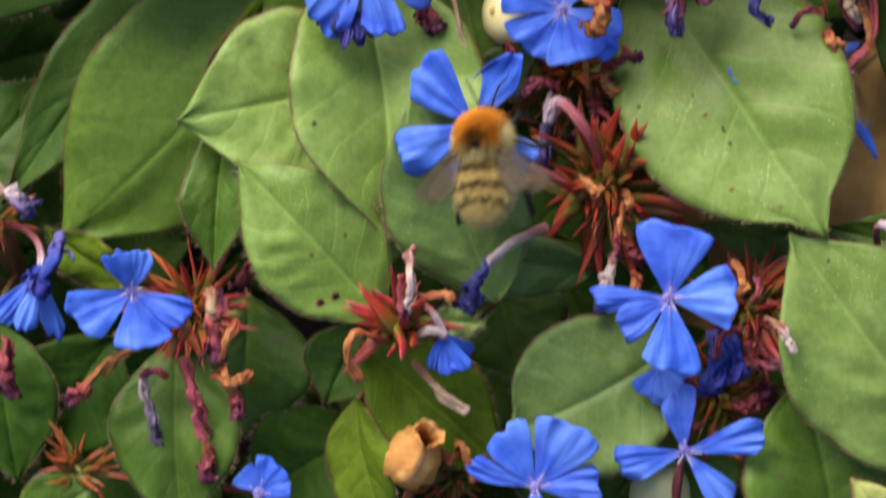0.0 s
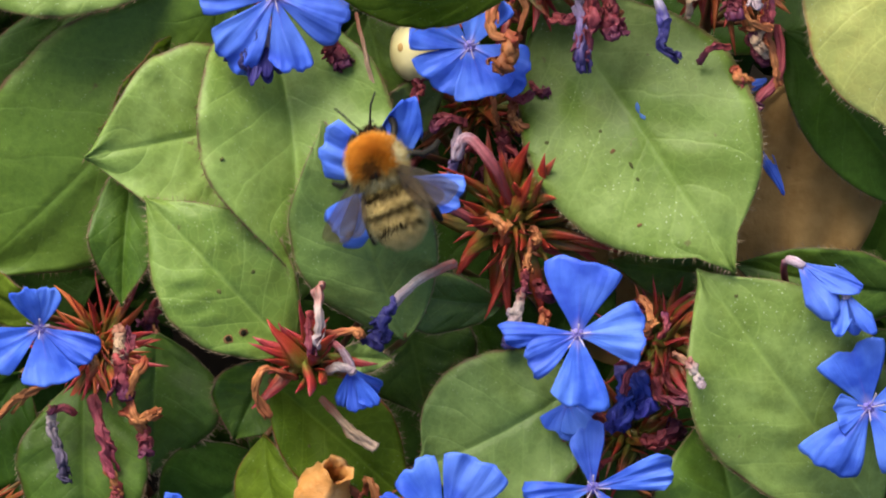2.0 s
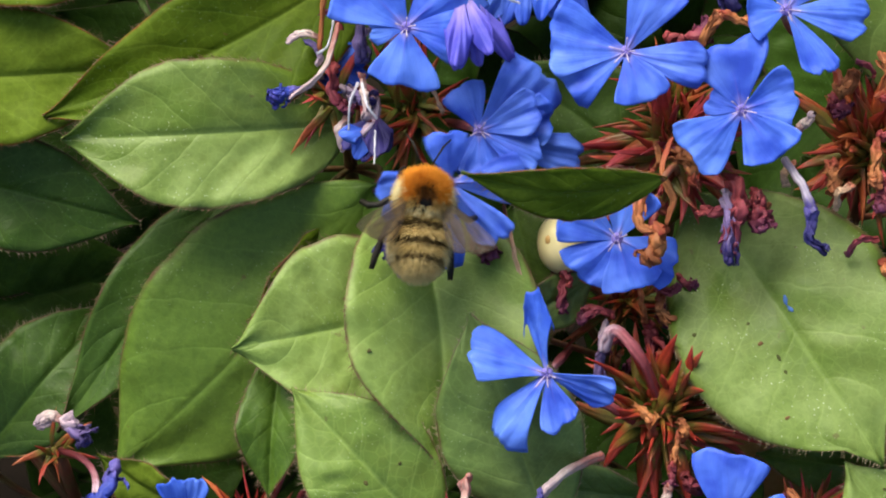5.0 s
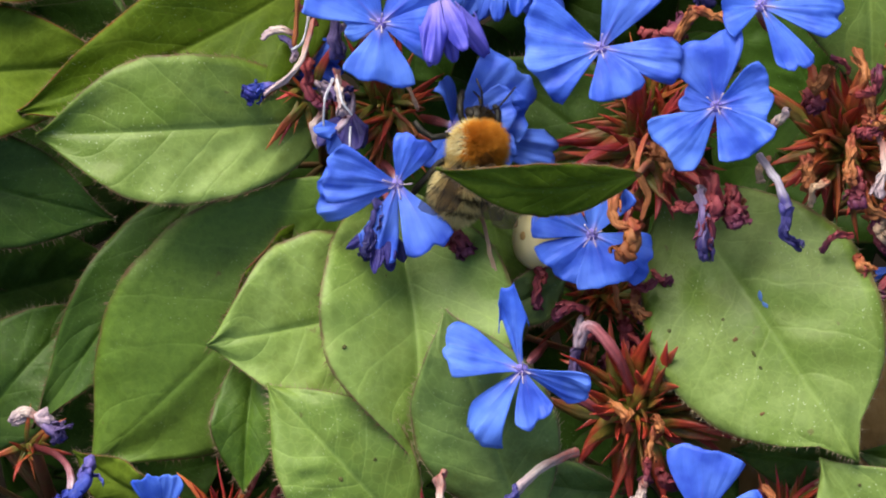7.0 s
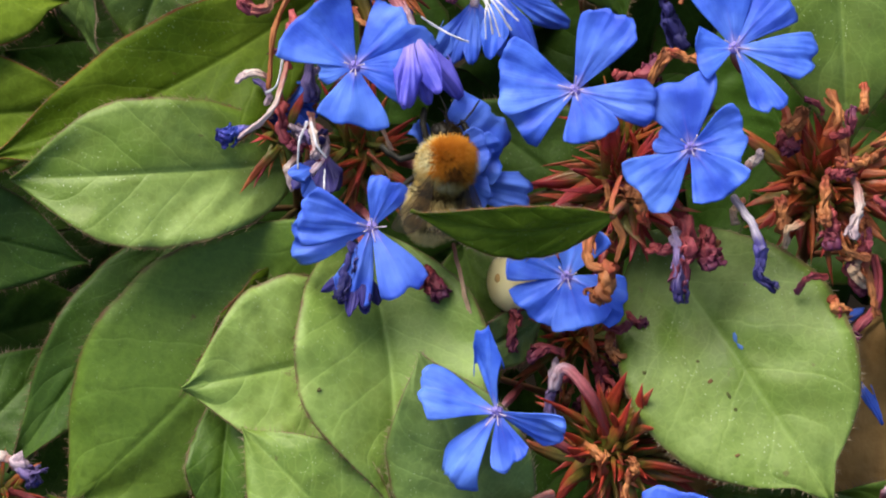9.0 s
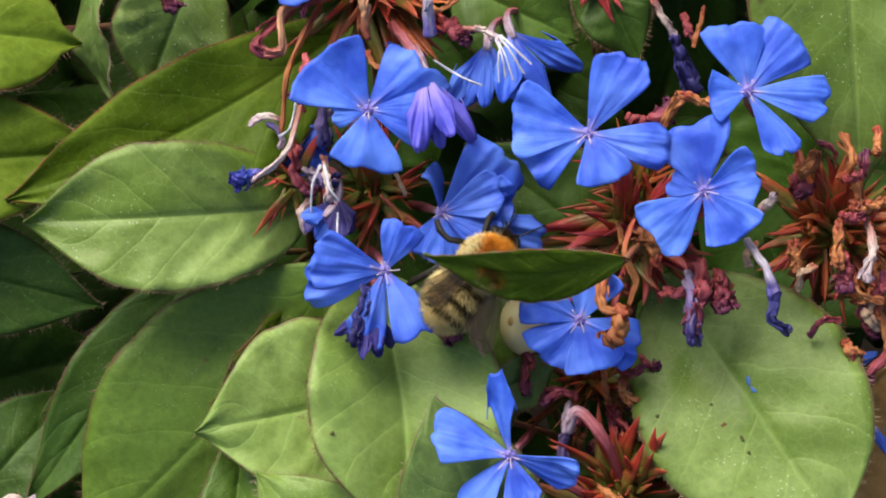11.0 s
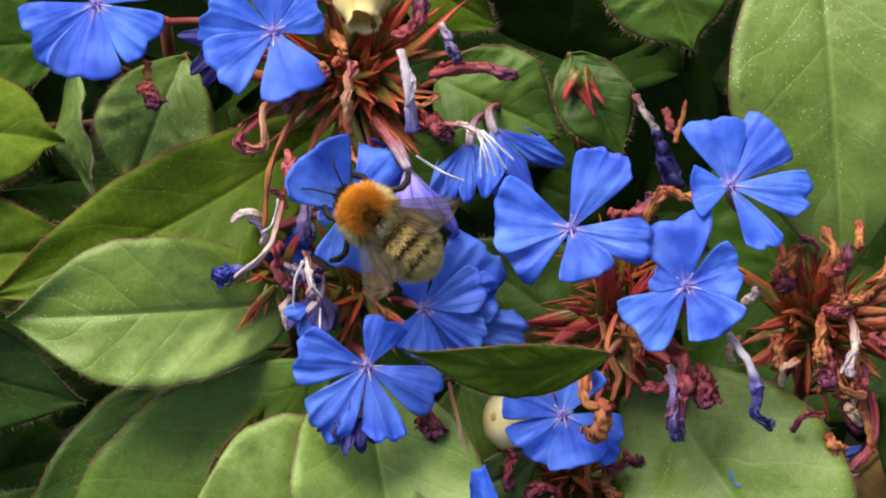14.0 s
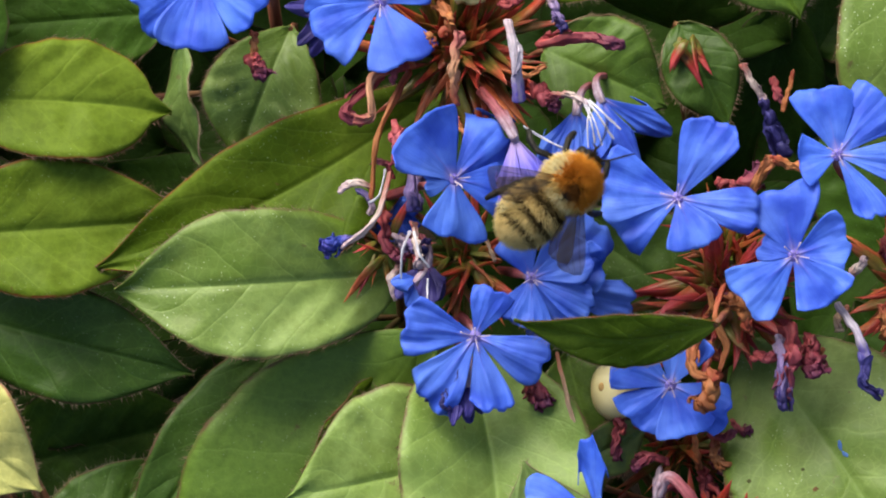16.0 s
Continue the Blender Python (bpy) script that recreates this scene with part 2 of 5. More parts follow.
BERRY_GREEN = plain_material("pale_green_berry", (0.40, 0.42, 0.20), (0.62, 0.60, 0.36), 0.4, 0.4, 120, 0.15)
SCAR = plain_material("berry_scar", (0.36, 0.20, 0.06), (0.5, 0.3, 0.1), 0.6)
THREAD = plain_material("white_thread", (0.42, 0.40, 0.48), (0.60, 0.58, 0.64), 0.6)
CAPSULE = plain_material("dry_capsule", (0.60, 0.26, 0.070), (0.88, 0.62, 0.32), 0.45, 0.4, 300, 0.2, 1.0)


# ---- mesh helpers ----
def mesh_object(name, verts, faces, material, parent=None, label="", uvs=None, smooth=True):
    me = bpy.data.meshes.new(name)
    me.from_pydata([tuple(v) for v in verts], [], faces)
    me.materials.append(material)
    if uvs is not None:
        layer = me.uv_layers.new(name="UVMap")
        idx = np.empty(len(me.loops), dtype=np.int32)
        me.loops.foreach_get("vertex_index", idx)
        layer.data.foreach_set("uv", np.asarray(uvs, dtype=np.float32)[idx].ravel())
    if smooth:
        me.polygons.foreach_set("use_smooth", np.ones(len(me.polygons), dtype=bool))
    me.update()
    ob = new(name, me)
    if parent is not None:
        ob.parent = parent
        ob.matrix_parent_inverse = parent.matrix_world.inverted() if parent.type == "EMPTY" else Matrix()
    if label:
        ob["label"] = label
    return ob


def empty(name, at):
    ob = new(name)
    ob.empty_display_size = 0.005
    ob.matrix_world = Matrix.Translation(at)
    ob.matrix_basis = Matrix.Translation(at)
    return ob


def sheet_mesh(rows, cols, where, thick, warp=1.0):
    """A closed thin sheet: where(i, j) gives the place and its side; returns verts, faces and uvs."""
    n = rows * cols
    across = [math.copysign(abs(j / (cols - 1) * 2 - 1) ** warp, j / (cols - 1) * 2 - 1) for j in range(cols)]
    top = [where(i / (rows - 1), across[j]) for i in range(rows) for j in range(cols)]
    grid = np.array([tuple(p) for p in top]).reshape(rows, cols, 3)
    du = np.gradient(grid, axis=0)
    dv = np.gradient(grid, axis=1)
    nor = np.cross(du, dv)
    nor /= np.linalg.norm(nor, axis=2, keepdims=True) + 1e-12
    back = (grid - nor * thick).reshape(-1, 3)
    verts = np.vstack([grid.reshape(-1, 3), back])
    faces = []
    for i in range(rows - 1):
        for j in range(cols - 1):
            a, b, c, d = i * cols + j, i * cols + j + 1, (i + 1) * cols + j + 1, (i + 1) * cols + j
            faces.append((a, d, c, b))
            faces.append((a + n, b + n, c + n, d + n))
    ring = [j for j in range(cols)] + [i * cols + cols - 1 for i in range(1, rows)] + [(rows - 1) * cols + j for j in range(cols - 2, -1, -1)] + [i * cols for i in range(rows - 2, 0, -1)]
    for a, b in zip(ring, ring[1:] + ring[:1]):
        faces.append((a, b, b + n, a + n))
    uv = [(i / (rows - 1), across[j] / 2 + 0.5) for i in range(rows) for j in range(cols)]
    return verts, faces, uv + uv, grid, nor


def tube_mesh(points, radii, sides=6, caps=True):
    """A round tube along points; returns verts, faces and uvs."""
    pts = [Vector(p) for p in points]
    verts, uvs, faces = [], [], []
    ref = Vector((0.31, 0.17, 0.93))
    for i, p in enumerate(pts):
        d = (pts[min(i + 1, len(pts) - 1)] - pts[max(i - 1, 0)]).normalized()
        if abs(d.dot(ref)) > 0.97:
            ref = Vector((0.9, 0.3, 0.1))
        e = d.cross(ref).normalized()
        f = d.cross(e)
        for k in range(sides):
            a = 2 * math.pi * k / sides
            verts.append(p + (e * math.cos(a) + f * math.sin(a)) * radii[i])
            uvs.append((i / (len(pts) - 1), k / sides))
    for i in range(len(pts) - 1):
        for k in range(sides):
            a, b = i * sides + k, i * sides + (k + 1) % sides
            faces.append((a, b, b + sides, a + sides))
    if caps:
        faces.append(tuple(range(sides - 1, -1, -1)))
        faces.append(tuple(range((len(pts) - 1) * sides, len(pts) * sides)))
    return verts, faces, uvs


def bezier(a, b, c, n):
    return [a * ((1 - t) ** 2) + b * (2 * t * (1 - t)) + c * (t * t) for t in (i / (n - 1) for i in range(n))]


def join_parts(pieces):
    verts, faces, uvs = [], [], []
    for v, f, u in pieces:
        k = len(verts)
        verts += list(v)
        faces += [tuple(i + k for i in q) for q in f]
        uvs += list(u)
    return verts, faces, uvs


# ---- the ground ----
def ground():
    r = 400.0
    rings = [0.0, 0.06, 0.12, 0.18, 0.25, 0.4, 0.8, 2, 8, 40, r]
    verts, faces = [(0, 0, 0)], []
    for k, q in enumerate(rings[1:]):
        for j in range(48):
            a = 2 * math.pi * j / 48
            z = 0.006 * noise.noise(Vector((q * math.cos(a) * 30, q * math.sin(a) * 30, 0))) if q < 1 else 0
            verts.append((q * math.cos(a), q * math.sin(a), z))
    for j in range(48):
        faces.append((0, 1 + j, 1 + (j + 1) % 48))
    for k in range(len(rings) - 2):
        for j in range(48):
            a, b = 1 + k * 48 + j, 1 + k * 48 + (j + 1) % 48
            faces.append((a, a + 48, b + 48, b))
    tagged(mesh_object("ground", verts, faces, SOIL), "near-black garden soil under the plants", "soil", kind="structure")


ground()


# ---- shoots: each a stem with a spiky flower head, leaves, flowers and withered flowers ----
SHOOTS = []


def shoot(x, y, h, label):
    top = P(x, y, h)
    foot = Vector((top.x * 0.85, top.y * 0.85 + 0.004, 0.0))
    thing = empty("leadwort_shoot", foot)
    tagged(thing, label, "flowering plant", group="leadwort shoots")
    pts = bezier(foot - Vector((0, 0, 0.004)), Vector((top.x, top.y, top.z * 0.5)) - AN * 0.01, top, 12)
    v, f, u = tube_mesh(pts, [0.0013 - 0.0004 * i / 11 for i in range(12)], 7)
    mesh_object("stem", v, f, STEM, thing, "thin reddish stem", u)
    SHOOTS.append((x, y, h, thing, pts))
    return thing


def nearest(x, y):
    return min(SHOOTS, key=lambda s: (s[0] - x) ** 2 + (s[1] - y) ** 2)


def bract_mesh(kind, material):
    rnd = random.Random(kind * 7 + 1)
    n = 7
    bend = rnd.uniform(-0.06, 0.06)
    pts = [Vector((bend * math.sin(i / (n - 1) * 2.2), 0.012 * math.sin(i * 1.7 + kind), i / (n - 1))) for i in range(n)]
    rad = [0.036, 0.060, 0.066, 0.055, 0.040, 0.022, 0.002]
    v, f, u = tube_mesh(pts, rad, 5)
    me = bpy.data.meshes.new("bract")
    me.from_pydata([tuple(p) for p in v], [], f)
    layer = me.uv_layers.new(name="UVMap")
    idx = np.empty(len(me.loops), dtype=np.int32)
    me.loops.foreach_get("vertex_index", idx)
    layer.data.foreach_set("uv", np.asarray(u, dtype=np.float32)[idx].ravel())
    me.polygons.foreach_set("use_smooth", np.ones(len(me.polygons), dtype=bool))
    me.materials.append(material)
    me.update()
    return me


BRACTS = {m.name: [bract_mesh(k, m) for k in range(4)] for m in (BRACT_RED, BRACT_BROWN, BRACT_ROSE, BRACT_GREEN)}


def bracts(x, y, h, size, count, materials, seed, low=5, high=80, lean=(0, 0), spread=1.0, thick=1.0):
    """A head of stiff pointed bracts that stand out from one centre."""
    rnd = random.Random(seed)
    thing = nearest(x, y)[3]
    for k in range(count):
        az = 2 * math.pi * (k * 0.618 + rnd.uniform(-0.16, 0.16))
        el = radians(max(0, low + (high - low) * ((k + 0.5) / count) ** 1.4 + rnd.uniform(-14, 10)))
        d = AX * (math.cos(az) * math.cos(el) * spread + lean[0]) + AV * (math.sin(az) * math.cos(el) + lean[1]) + AN * math.sin(el)
        d.normalize()
        side = (d.cross(AN) * 1.2 + d.cross(Vector((rnd.uniform(-1, 1), rnd.uniform(-1, 1), rnd.uniform(-1, 1))))).normalized()
        length = size * UNIT * rnd.uniform(0.45, 1.1) * (1 - 0.25 * (k / count))
        c = P(x + rnd.uniform(-0.16, 0.16) * size, y + rnd.uniform(-0.16, 0.16) * size, h + rnd.uniform(-1.5, 0.5))
        ob = new("bract", rnd.choice(BRACTS[rnd.choice(materials).name]))
        ob.parent = thing
        rot = Matrix((side, d.cross(side), d)).transposed().to_4x4()
        fat = rnd.uniform(0.6, 1.25) * thick
        ob.matrix_parent_inverse = thing.matrix_world.inverted()
        ob.matrix_basis = Matrix.Translation(c + d * (0.06 * length)) @ rot @ Matrix.Diagonal((length * fat * 1.25, length * fat * 0.62, length, 1))


def outline(s, peak, sharp, blunt=0.72):
    """Half width of a leaf at s along it, 1 at its widest."""
    if s <= peak:
        return math.sin(s / peak * math.pi / 2) ** blunt
    k = (s - peak) / (1 - peak)
    if sharp < 0.7:
        return max(math.sqrt(max(0.0, 1 - (k / 0.82) ** 2)), min(0.5, 1.2 * (1 - k)))
    return (math.cos(k * math.pi / 2)) ** (0.75 + 0.45 * sharp * k)


LEAVES = {}


def leaf(base, tip, width, material=LEAF, roll=0, arch=0.10, fold=14, peak=0.45, sharp=1.0, bend=0.0, wave=1.0, hairs=True, label="", seed=0, halves=(1.0, 1.0), blunt=0.72, dent=None):
    """A leaf blade from base to tip, each (x, y, h); width in sheet units; fold: degrees by which its halves rise from the midrib; halves: how wide each half is; dent: its place along and across, and its depth in millimetres."""
    rnd = random.Random(int(tip[0] * 13 + tip[1] * 7 + seed))
    a, b = P(*base), P(*tip)
    ax = (b - a)
    length = ax.length
    ax.normalize()
    nz = (AN - ax * AN.dot(ax)).normalized()
    nz = Matrix.Rotation(radians(roll), 3, ax) @ nz
    ay = nz.cross(ax)
    half = width * UNIT / 2
    k1, k2 = rnd.uniform(0, 9), rnd.uniform(0, 9)
    rise = math.tan(radians(fold))

    def where(s, q):
        w = half * max(outline(s, peak, sharp, blunt), 0.012) * halves[0 if q < 0 else 1]
        w *= 1 + 0.03 * abs(q) * noise.noise(Vector((s * 9 + k1, 3.0 if q > 0 else 7.0, k2)))
        puck = 0.00062 * min(1.0, width / 260) * (0.4 + noise.noise(Vector((s * 3 + k2, q * 2, 4)))) * math.cos((s * 5.5 - abs(q) * 1.5 + 0.5 * noise.noise(Vector((s * 4, q * 3 + k1, 2)))) * 2 * math.pi) * min(1, abs(q) * 2.5) * outline(s, peak, 1)
        wav = 0.0010 * min(1.0, width / 260) * noise.noise(Vector((s * 2.6 + k1, q * 1.3 + k2, 0))) + 0.00055 * wave * abs(q) ** 2 * math.sin(s * 13 + k1 + (2 if q > 0 else 0))
        crease = math.sqrt(q * q + 0.0009) - 0.03
        z = arch * length * math.sin(s * math.pi) + rise * w * (crease - 0.22 * q * q) + puck + wav - 0.00032 * math.exp(-((w * q / 0.00045) ** 2)) * min(1, 4 * s) * min(1, 3 * (1 - s))
        y = w * q + bend * length * math.sin(s * math.pi)
        if dent:
            z -= dent[2] / 1000 * math.exp(-((s - dent[0]) / 0.10) ** 2 - ((q - dent[1]) / 0.22) ** 2)
        return a + ax * (s * length) + ay * y + nz * z

    x, y, h, thing, stem = nearest(base[0], base[1])
    v, f, u, grid, nor = sheet_mesh(34, 23, where, 0.00022, 1.7)
    ob = mesh_object("leaf", v, f, material, thing, label, u)
    LEAVES[ob.name] = (grid, nor)
    # leaf stalk down to the stem
    foot = min(stem[3:10], key=lambda p: (p - a + AN * 0.02).length)
    pts = bezier(a + ax * 0.02 * length, a - ax * 0.003 - nz * 0.008, foot, 8)
    v, f, u = tube_mesh(pts, [0.0005] * 8, 5)
    mesh_object("stalk", v, f, STEM, ob, "", u)
    if hairs:
        verts, faces, uvs = [], [], []
        for side, sg in ((0, -1), (-1, 1)):
            line, ns = grid[:, side], nor[:, side]
            for i in range(3, 33):
                for _ in range(6):
                    t = rnd.random()
                    p = Vector(line[i] * (1 - t) + line[min(i + 1, 33)] * t)
                    out = (ay * sg + ax * rnd.uniform(0.4, 1.7) + nz * rnd.uniform(-0.3, 0.4)).normalized()
                    size = 0.0002 + 0.0011 * rnd.random() ** 2
                    e = ax * 0.000048
                    g = Vector(ns[i]) * 0.000048
                    j = len(verts)
                    verts += [p - e, p + e, p + g, p + out * size]
                    faces += [(j, j + 1, j + 3), (j + 1, j + 2, j + 3), (j + 2, j, j + 3)]
        mesh_object("margin_hairs", verts, faces, HAIR, ob, "fine brown bristles along the leaf margin", smooth=False)
    return ob


def petal(centre, angle, length, width, elev, curl, material, parent, rnd, face=None, notch=0.10, point=0.0):
    right, up, out = face or (AX, AV, AN)
    d = (right * math.cos(radians(angle)) + up * math.sin(radians(angle)))
    side = out.cross(d).normalized()
    L, W = length * UNIT * 1.03, width * UNIT * 0.585
    e = radians(elev)
    dd, zz = d * math.cos(e) + out * math.sin(e), out * math.cos(e) - d * math.sin(e)
    k1, k2 = rnd.uniform(0, 20), rnd.uniform(0.6, 1.5)
    cup = rnd.uniform(-0.16, 0.20)
    skew = rnd.uniform(-0.05, 0.05)

    lop, ridge, crease = rnd.uniform(-0.10, 0.10), rnd.uniform(-0.5, 0.5), rnd.uniform(-0.30, 0.34)
    flip = rnd.uniform(-0.5, 0.9) * rnd.choice((0, 0.5, 1))

    def where(s, q):
        w = W * (0.10 + 0.90 * math.sin(min(1.0, s * 1.03) ** 1.22 * math.pi / 2) ** 1.05)
        ragged = 0.06 * noise.noise(Vector((q * 2.0 + k1, k2 * 5, 0))) + 0.020 * noise.noise(Vector((q * 8 + k1, k2 * 9, 5)))
        along = L * s * (1 - s ** 3 * ((0.15 + point) * abs(q) ** (3.0 - point) + lop * q + 0.5 * notch * math.exp(-((q / 0.20) ** 2))) + ragged * s ** 4)
        z = -curl * L * s * s + cup * W * q * q * s + 0.02 * L * s * noise.noise(Vector((s * 3 + k1, q * 2, k2)))
        z += crease * W * s * (math.sqrt((q - ridge) ** 2 + 0.01) - 0.4)
        z += 0.12 * L * s ** 2 * noise.noise(Vector((q * 1.7 * k2 + k1, s * 1.5, 3))) + 0.045 * L * s * s * noise.noise(Vector((q * 4.5, s * 2 + k1, 7)))
        z -= flip * L * max(0.0, s * (0.75 + 0.25 * abs(q)) - 0.62) ** 2 * 2.2
        z += 0.05 * W * math.exp(-((q / 0.12) ** 2)) * (1 - s)
        return centre + dd * along + side * (w * q + skew * L * s * s) + zz * z

    v, f, u, _, _ = sheet_mesh(18, 23, where, 0.00012)
    return mesh_object("petal", v, f, material, parent, "", u)


def foot_of(x, y, h, sx, sy, sh):
    """Where a flower's tube leaves the head: at its centre, or part of the way there and deeper when that is far."""
    if math.hypot(x - sx, y - sy) < 145:
        return P(sx, sy, sh)
    k = 60 / math.hypot(x - sx, y - sy)
    return P(x + (sx - x) * k, y + (sy - y) * k, min(h - 14, sh - 6))


def flower(x, y, h, petals, seed=0, material=BLUE, elev=14, curl=0.10, tilt=(0, 0), tube_to=None, stamens=5, thing=None, label=""):
    """An open five-petalled flower on a slender tube; petals: (angle, length, width[, elevation[, pointedness]])."""
    rnd = random.Random(int(x * 3 + y * 5 + seed))
    c = P(x, y, h)
    sx, sy, sh, near, stem = nearest(x, y)
    thing = thing or near
    root = P(*tube_to) if tube_to else foot_of(x, y, h, sx, sy, sh)
    out = (AN + AX * math.tan(radians(tilt[0])) + AV * math.tan(radians(tilt[1]))).normalized()
    right = (AX - out * AX.dot(out)).normalized()
    face = (right, out.cross(right), out)
    pts = bezier(c - out * 0.0002, c - out * 0.007, root, 10)
    rad = [0.0009, 0.0006, 0.0005, 0.0005, 0.0005, 0.0006, 0.0007, 0.0007, 0.0006, 0.0005]
    v, f, u = tube_mesh(pts[::-1], rad[::-1], 7)
    head = mesh_object("flower", v, f, TUBE, thing, label or "bright blue five-petalled flower on a slender lilac tube", u)
    for p in petals:
        petal(c, p[0], p[1], p[2], p[3] if len(p) > 3 else elev, curl * rnd.uniform(0.4, 1.5), material, head, rnd, face, point=p[4] if len(p) > 4 else 0.0)
    pieces = [tube_mesh([c - out * 0.0012, c + out * 0.0001, c + out * 0.0004], [0.0006, 0.0009, 0.0006], 10, True)]
    for k in range(5):
        a = 2 * math.pi * k / 5 + 0.4 + seed
        d = right * math.cos(a) + face[1] * math.sin(a)
        pieces.append(tube_mesh([c + out * 0.0002, c + out * 0.0004 + d * 0.0004, c + out * 0.0003 + d * 0.0008], [0.00022, 0.00015, 0.00005], 5))
    v, f, u = join_parts(pieces)
    mesh_object("throat", v, f, HEART, head, "lilac star at the flower throat", u)
    for k in range(stamens):
        a = 2 * math.pi * k / 5 + rnd.uniform(-0.4, 0.4)
        d = right * math.cos(a) + face[1] * math.sin(a)
        q = c + out * rnd.uniform(0.0012, 0.0024) + d * rnd.uniform(0.0008, 0.0020)
        v, f, u = tube_mesh([c + d * 0.0002, c + out * 0.001 + d * 0.0005, q, q + d * 0.0003], [0.00008, 0.00006, 0.00009, 0.00011], 5)
        mesh_object("stamen", v, f, STAMEN, head, "", u)
    return head


def withered(material, radius, *path, crumple=0.25, flare=1.0, label="shrivelled flower tube", lobes=0):
    """A shrunken, twisted old flower along (x, y, h) places; flare widens its end."""
    rnd = random.Random(int(path[0][0] * 11 + path[0][1] * 3))
    pts = [P(*p) for p in path]
    n, m = 30, 18
    line = []
    for i in range(n):
        t = i / (n - 1) * (len(pts) - 1)
        k = min(int(t), len(pts) - 2)
        g = t - k
        p0, p1, p2, p3 = pts[max(k - 1, 0)], pts[k], pts[k + 1], pts[min(k + 2, len(pts) - 1)]
        line.append(0.5 * ((2 * p1) + (p2 - p0) * g + (2 * p0 - 5 * p1 + 4 * p2 - p3) * g * g + (3 * p1 - p0 - 3 * p2 + p3) * g ** 3))
    k1 = rnd.uniform(0, 30)
    wob = crumple * radius * UNIT * 1.2
    line = [p + Vector((noise.noise(Vector((i * 0.3, k1, 1))), noise.noise(Vector((i * 0.3, k1, 5))), noise.noise(Vector((i * 0.3, k1, 9))))) * wob for i, p in enumerate(line)]
    crumple = crumple if crumple < 0.15 else max(crumple, 0.3)
    flat = min(1.0, crumple / 0.3)
    rad = [radius * (0.58 if radius > 8 else 0.7) * UNIT * (1 + (flare - 1) * (i / (n - 1)) ** 2.2) * (1 + crumple * 1.1 * noise.noise(Vector((i * 0.22, k1, 0)))) * (0.5 if i in (0, n - 1) else 1) for i in range(n)]
    v, f, u = tube_mesh(line, rad, m)
    for i in range(n):
        for j in range(m):
            p = v[i * m + j]
            a = 2 * math.pi * j / m + 0.12 * i
            fold = flat * (0.34 * math.cos(2 * math.pi * j / m * 2 + k1 + 0.04 * i) + 0.20 * math.cos(a * 3 + k1)) + crumple * 1.7 * noise.noise(Vector((math.cos(a) * 1.6 + k1, math.sin(a) * 1.6, i * 0.18))) + crumple * 1.3 * noise.noise(Vector((math.cos(a) * 3.4, math.sin(a) * 3.4 + k1, i * 0.45)))
            v[i * m + j] = p + (p - line[i]) * fold
    pieces = [(v, f, u)]
    ribbons = (3 if radius > 8 and crumple >= 0.15 else 0) + lobes
    for k in range(ribbons):
        first = rnd.randint(0, n // 2) if k % 2 else rnd.randint(n // 3, n - 8)
        last = min(n - 1, first + rnd.randint(8, 18))
        run = line[first:last + 1]
        turn, spin, kk = rnd.uniform(0, 6.28), rnd.uniform(-2.5, 2.5), rnd.uniform(0, 20)
        wide = min(radius, 15) * UNIT * rnd.uniform(0.5, 0.95)
        away = rnd.uniform(0.3, 1.1) * radius * UNIT
        d = (run[-1] - run[0]).normalized()
        e = d.cross(AN).normalized()
        g = d.cross(e)

        def where(a, q, run=run, turn=turn, spin=spin, kk=kk, wide=wide, away=away, e=e, g=g, d=d):
            t = a * (len(run) - 1)
            m0 = min(int(t), len(run) - 2)
            p = run[m0].lerp(run[m0 + 1], t - m0)
            ang = turn + spin * a
            side, out = e * math.cos(ang) + g * math.sin(ang), g * math.cos(ang) - e * math.sin(ang)
            w = wide * math.sin(0.5 + a * 2.3) * (1 + 0.5 * noise.noise(Vector((a * 4, q * 2, kk))))
            curl = 0.9 * q + 0.8 * noise.noise(Vector((a * 3, q, kk + 3)))
            return p + out * (away * (0.4 + a)) + side * (w * math.sin(curl)) + out * (w * (1 - math.cos(curl)) * 0.8) + d * (wide * 0.6 * noise.noise(Vector((a * 5, q * 3, kk + 8)))) + out * (wide * 0.5 * noise.noise(Vector((a * 7, q * 4, kk))))

        sv, sf, su, _, _ = sheet_mesh(14, 8, where, 0.00007)
        lo, hi = first / (n - 1), last / (n - 1)
        pieces.append((list(map(Vector, sv)), sf, [(lo + (hi - lo) * a, q) for a, q in su]))
    v, f, u = join_parts(pieces)
    return mesh_object("withered_flower", v, f, material, nearest(path[0][0], path[0][1])[3], label, u)


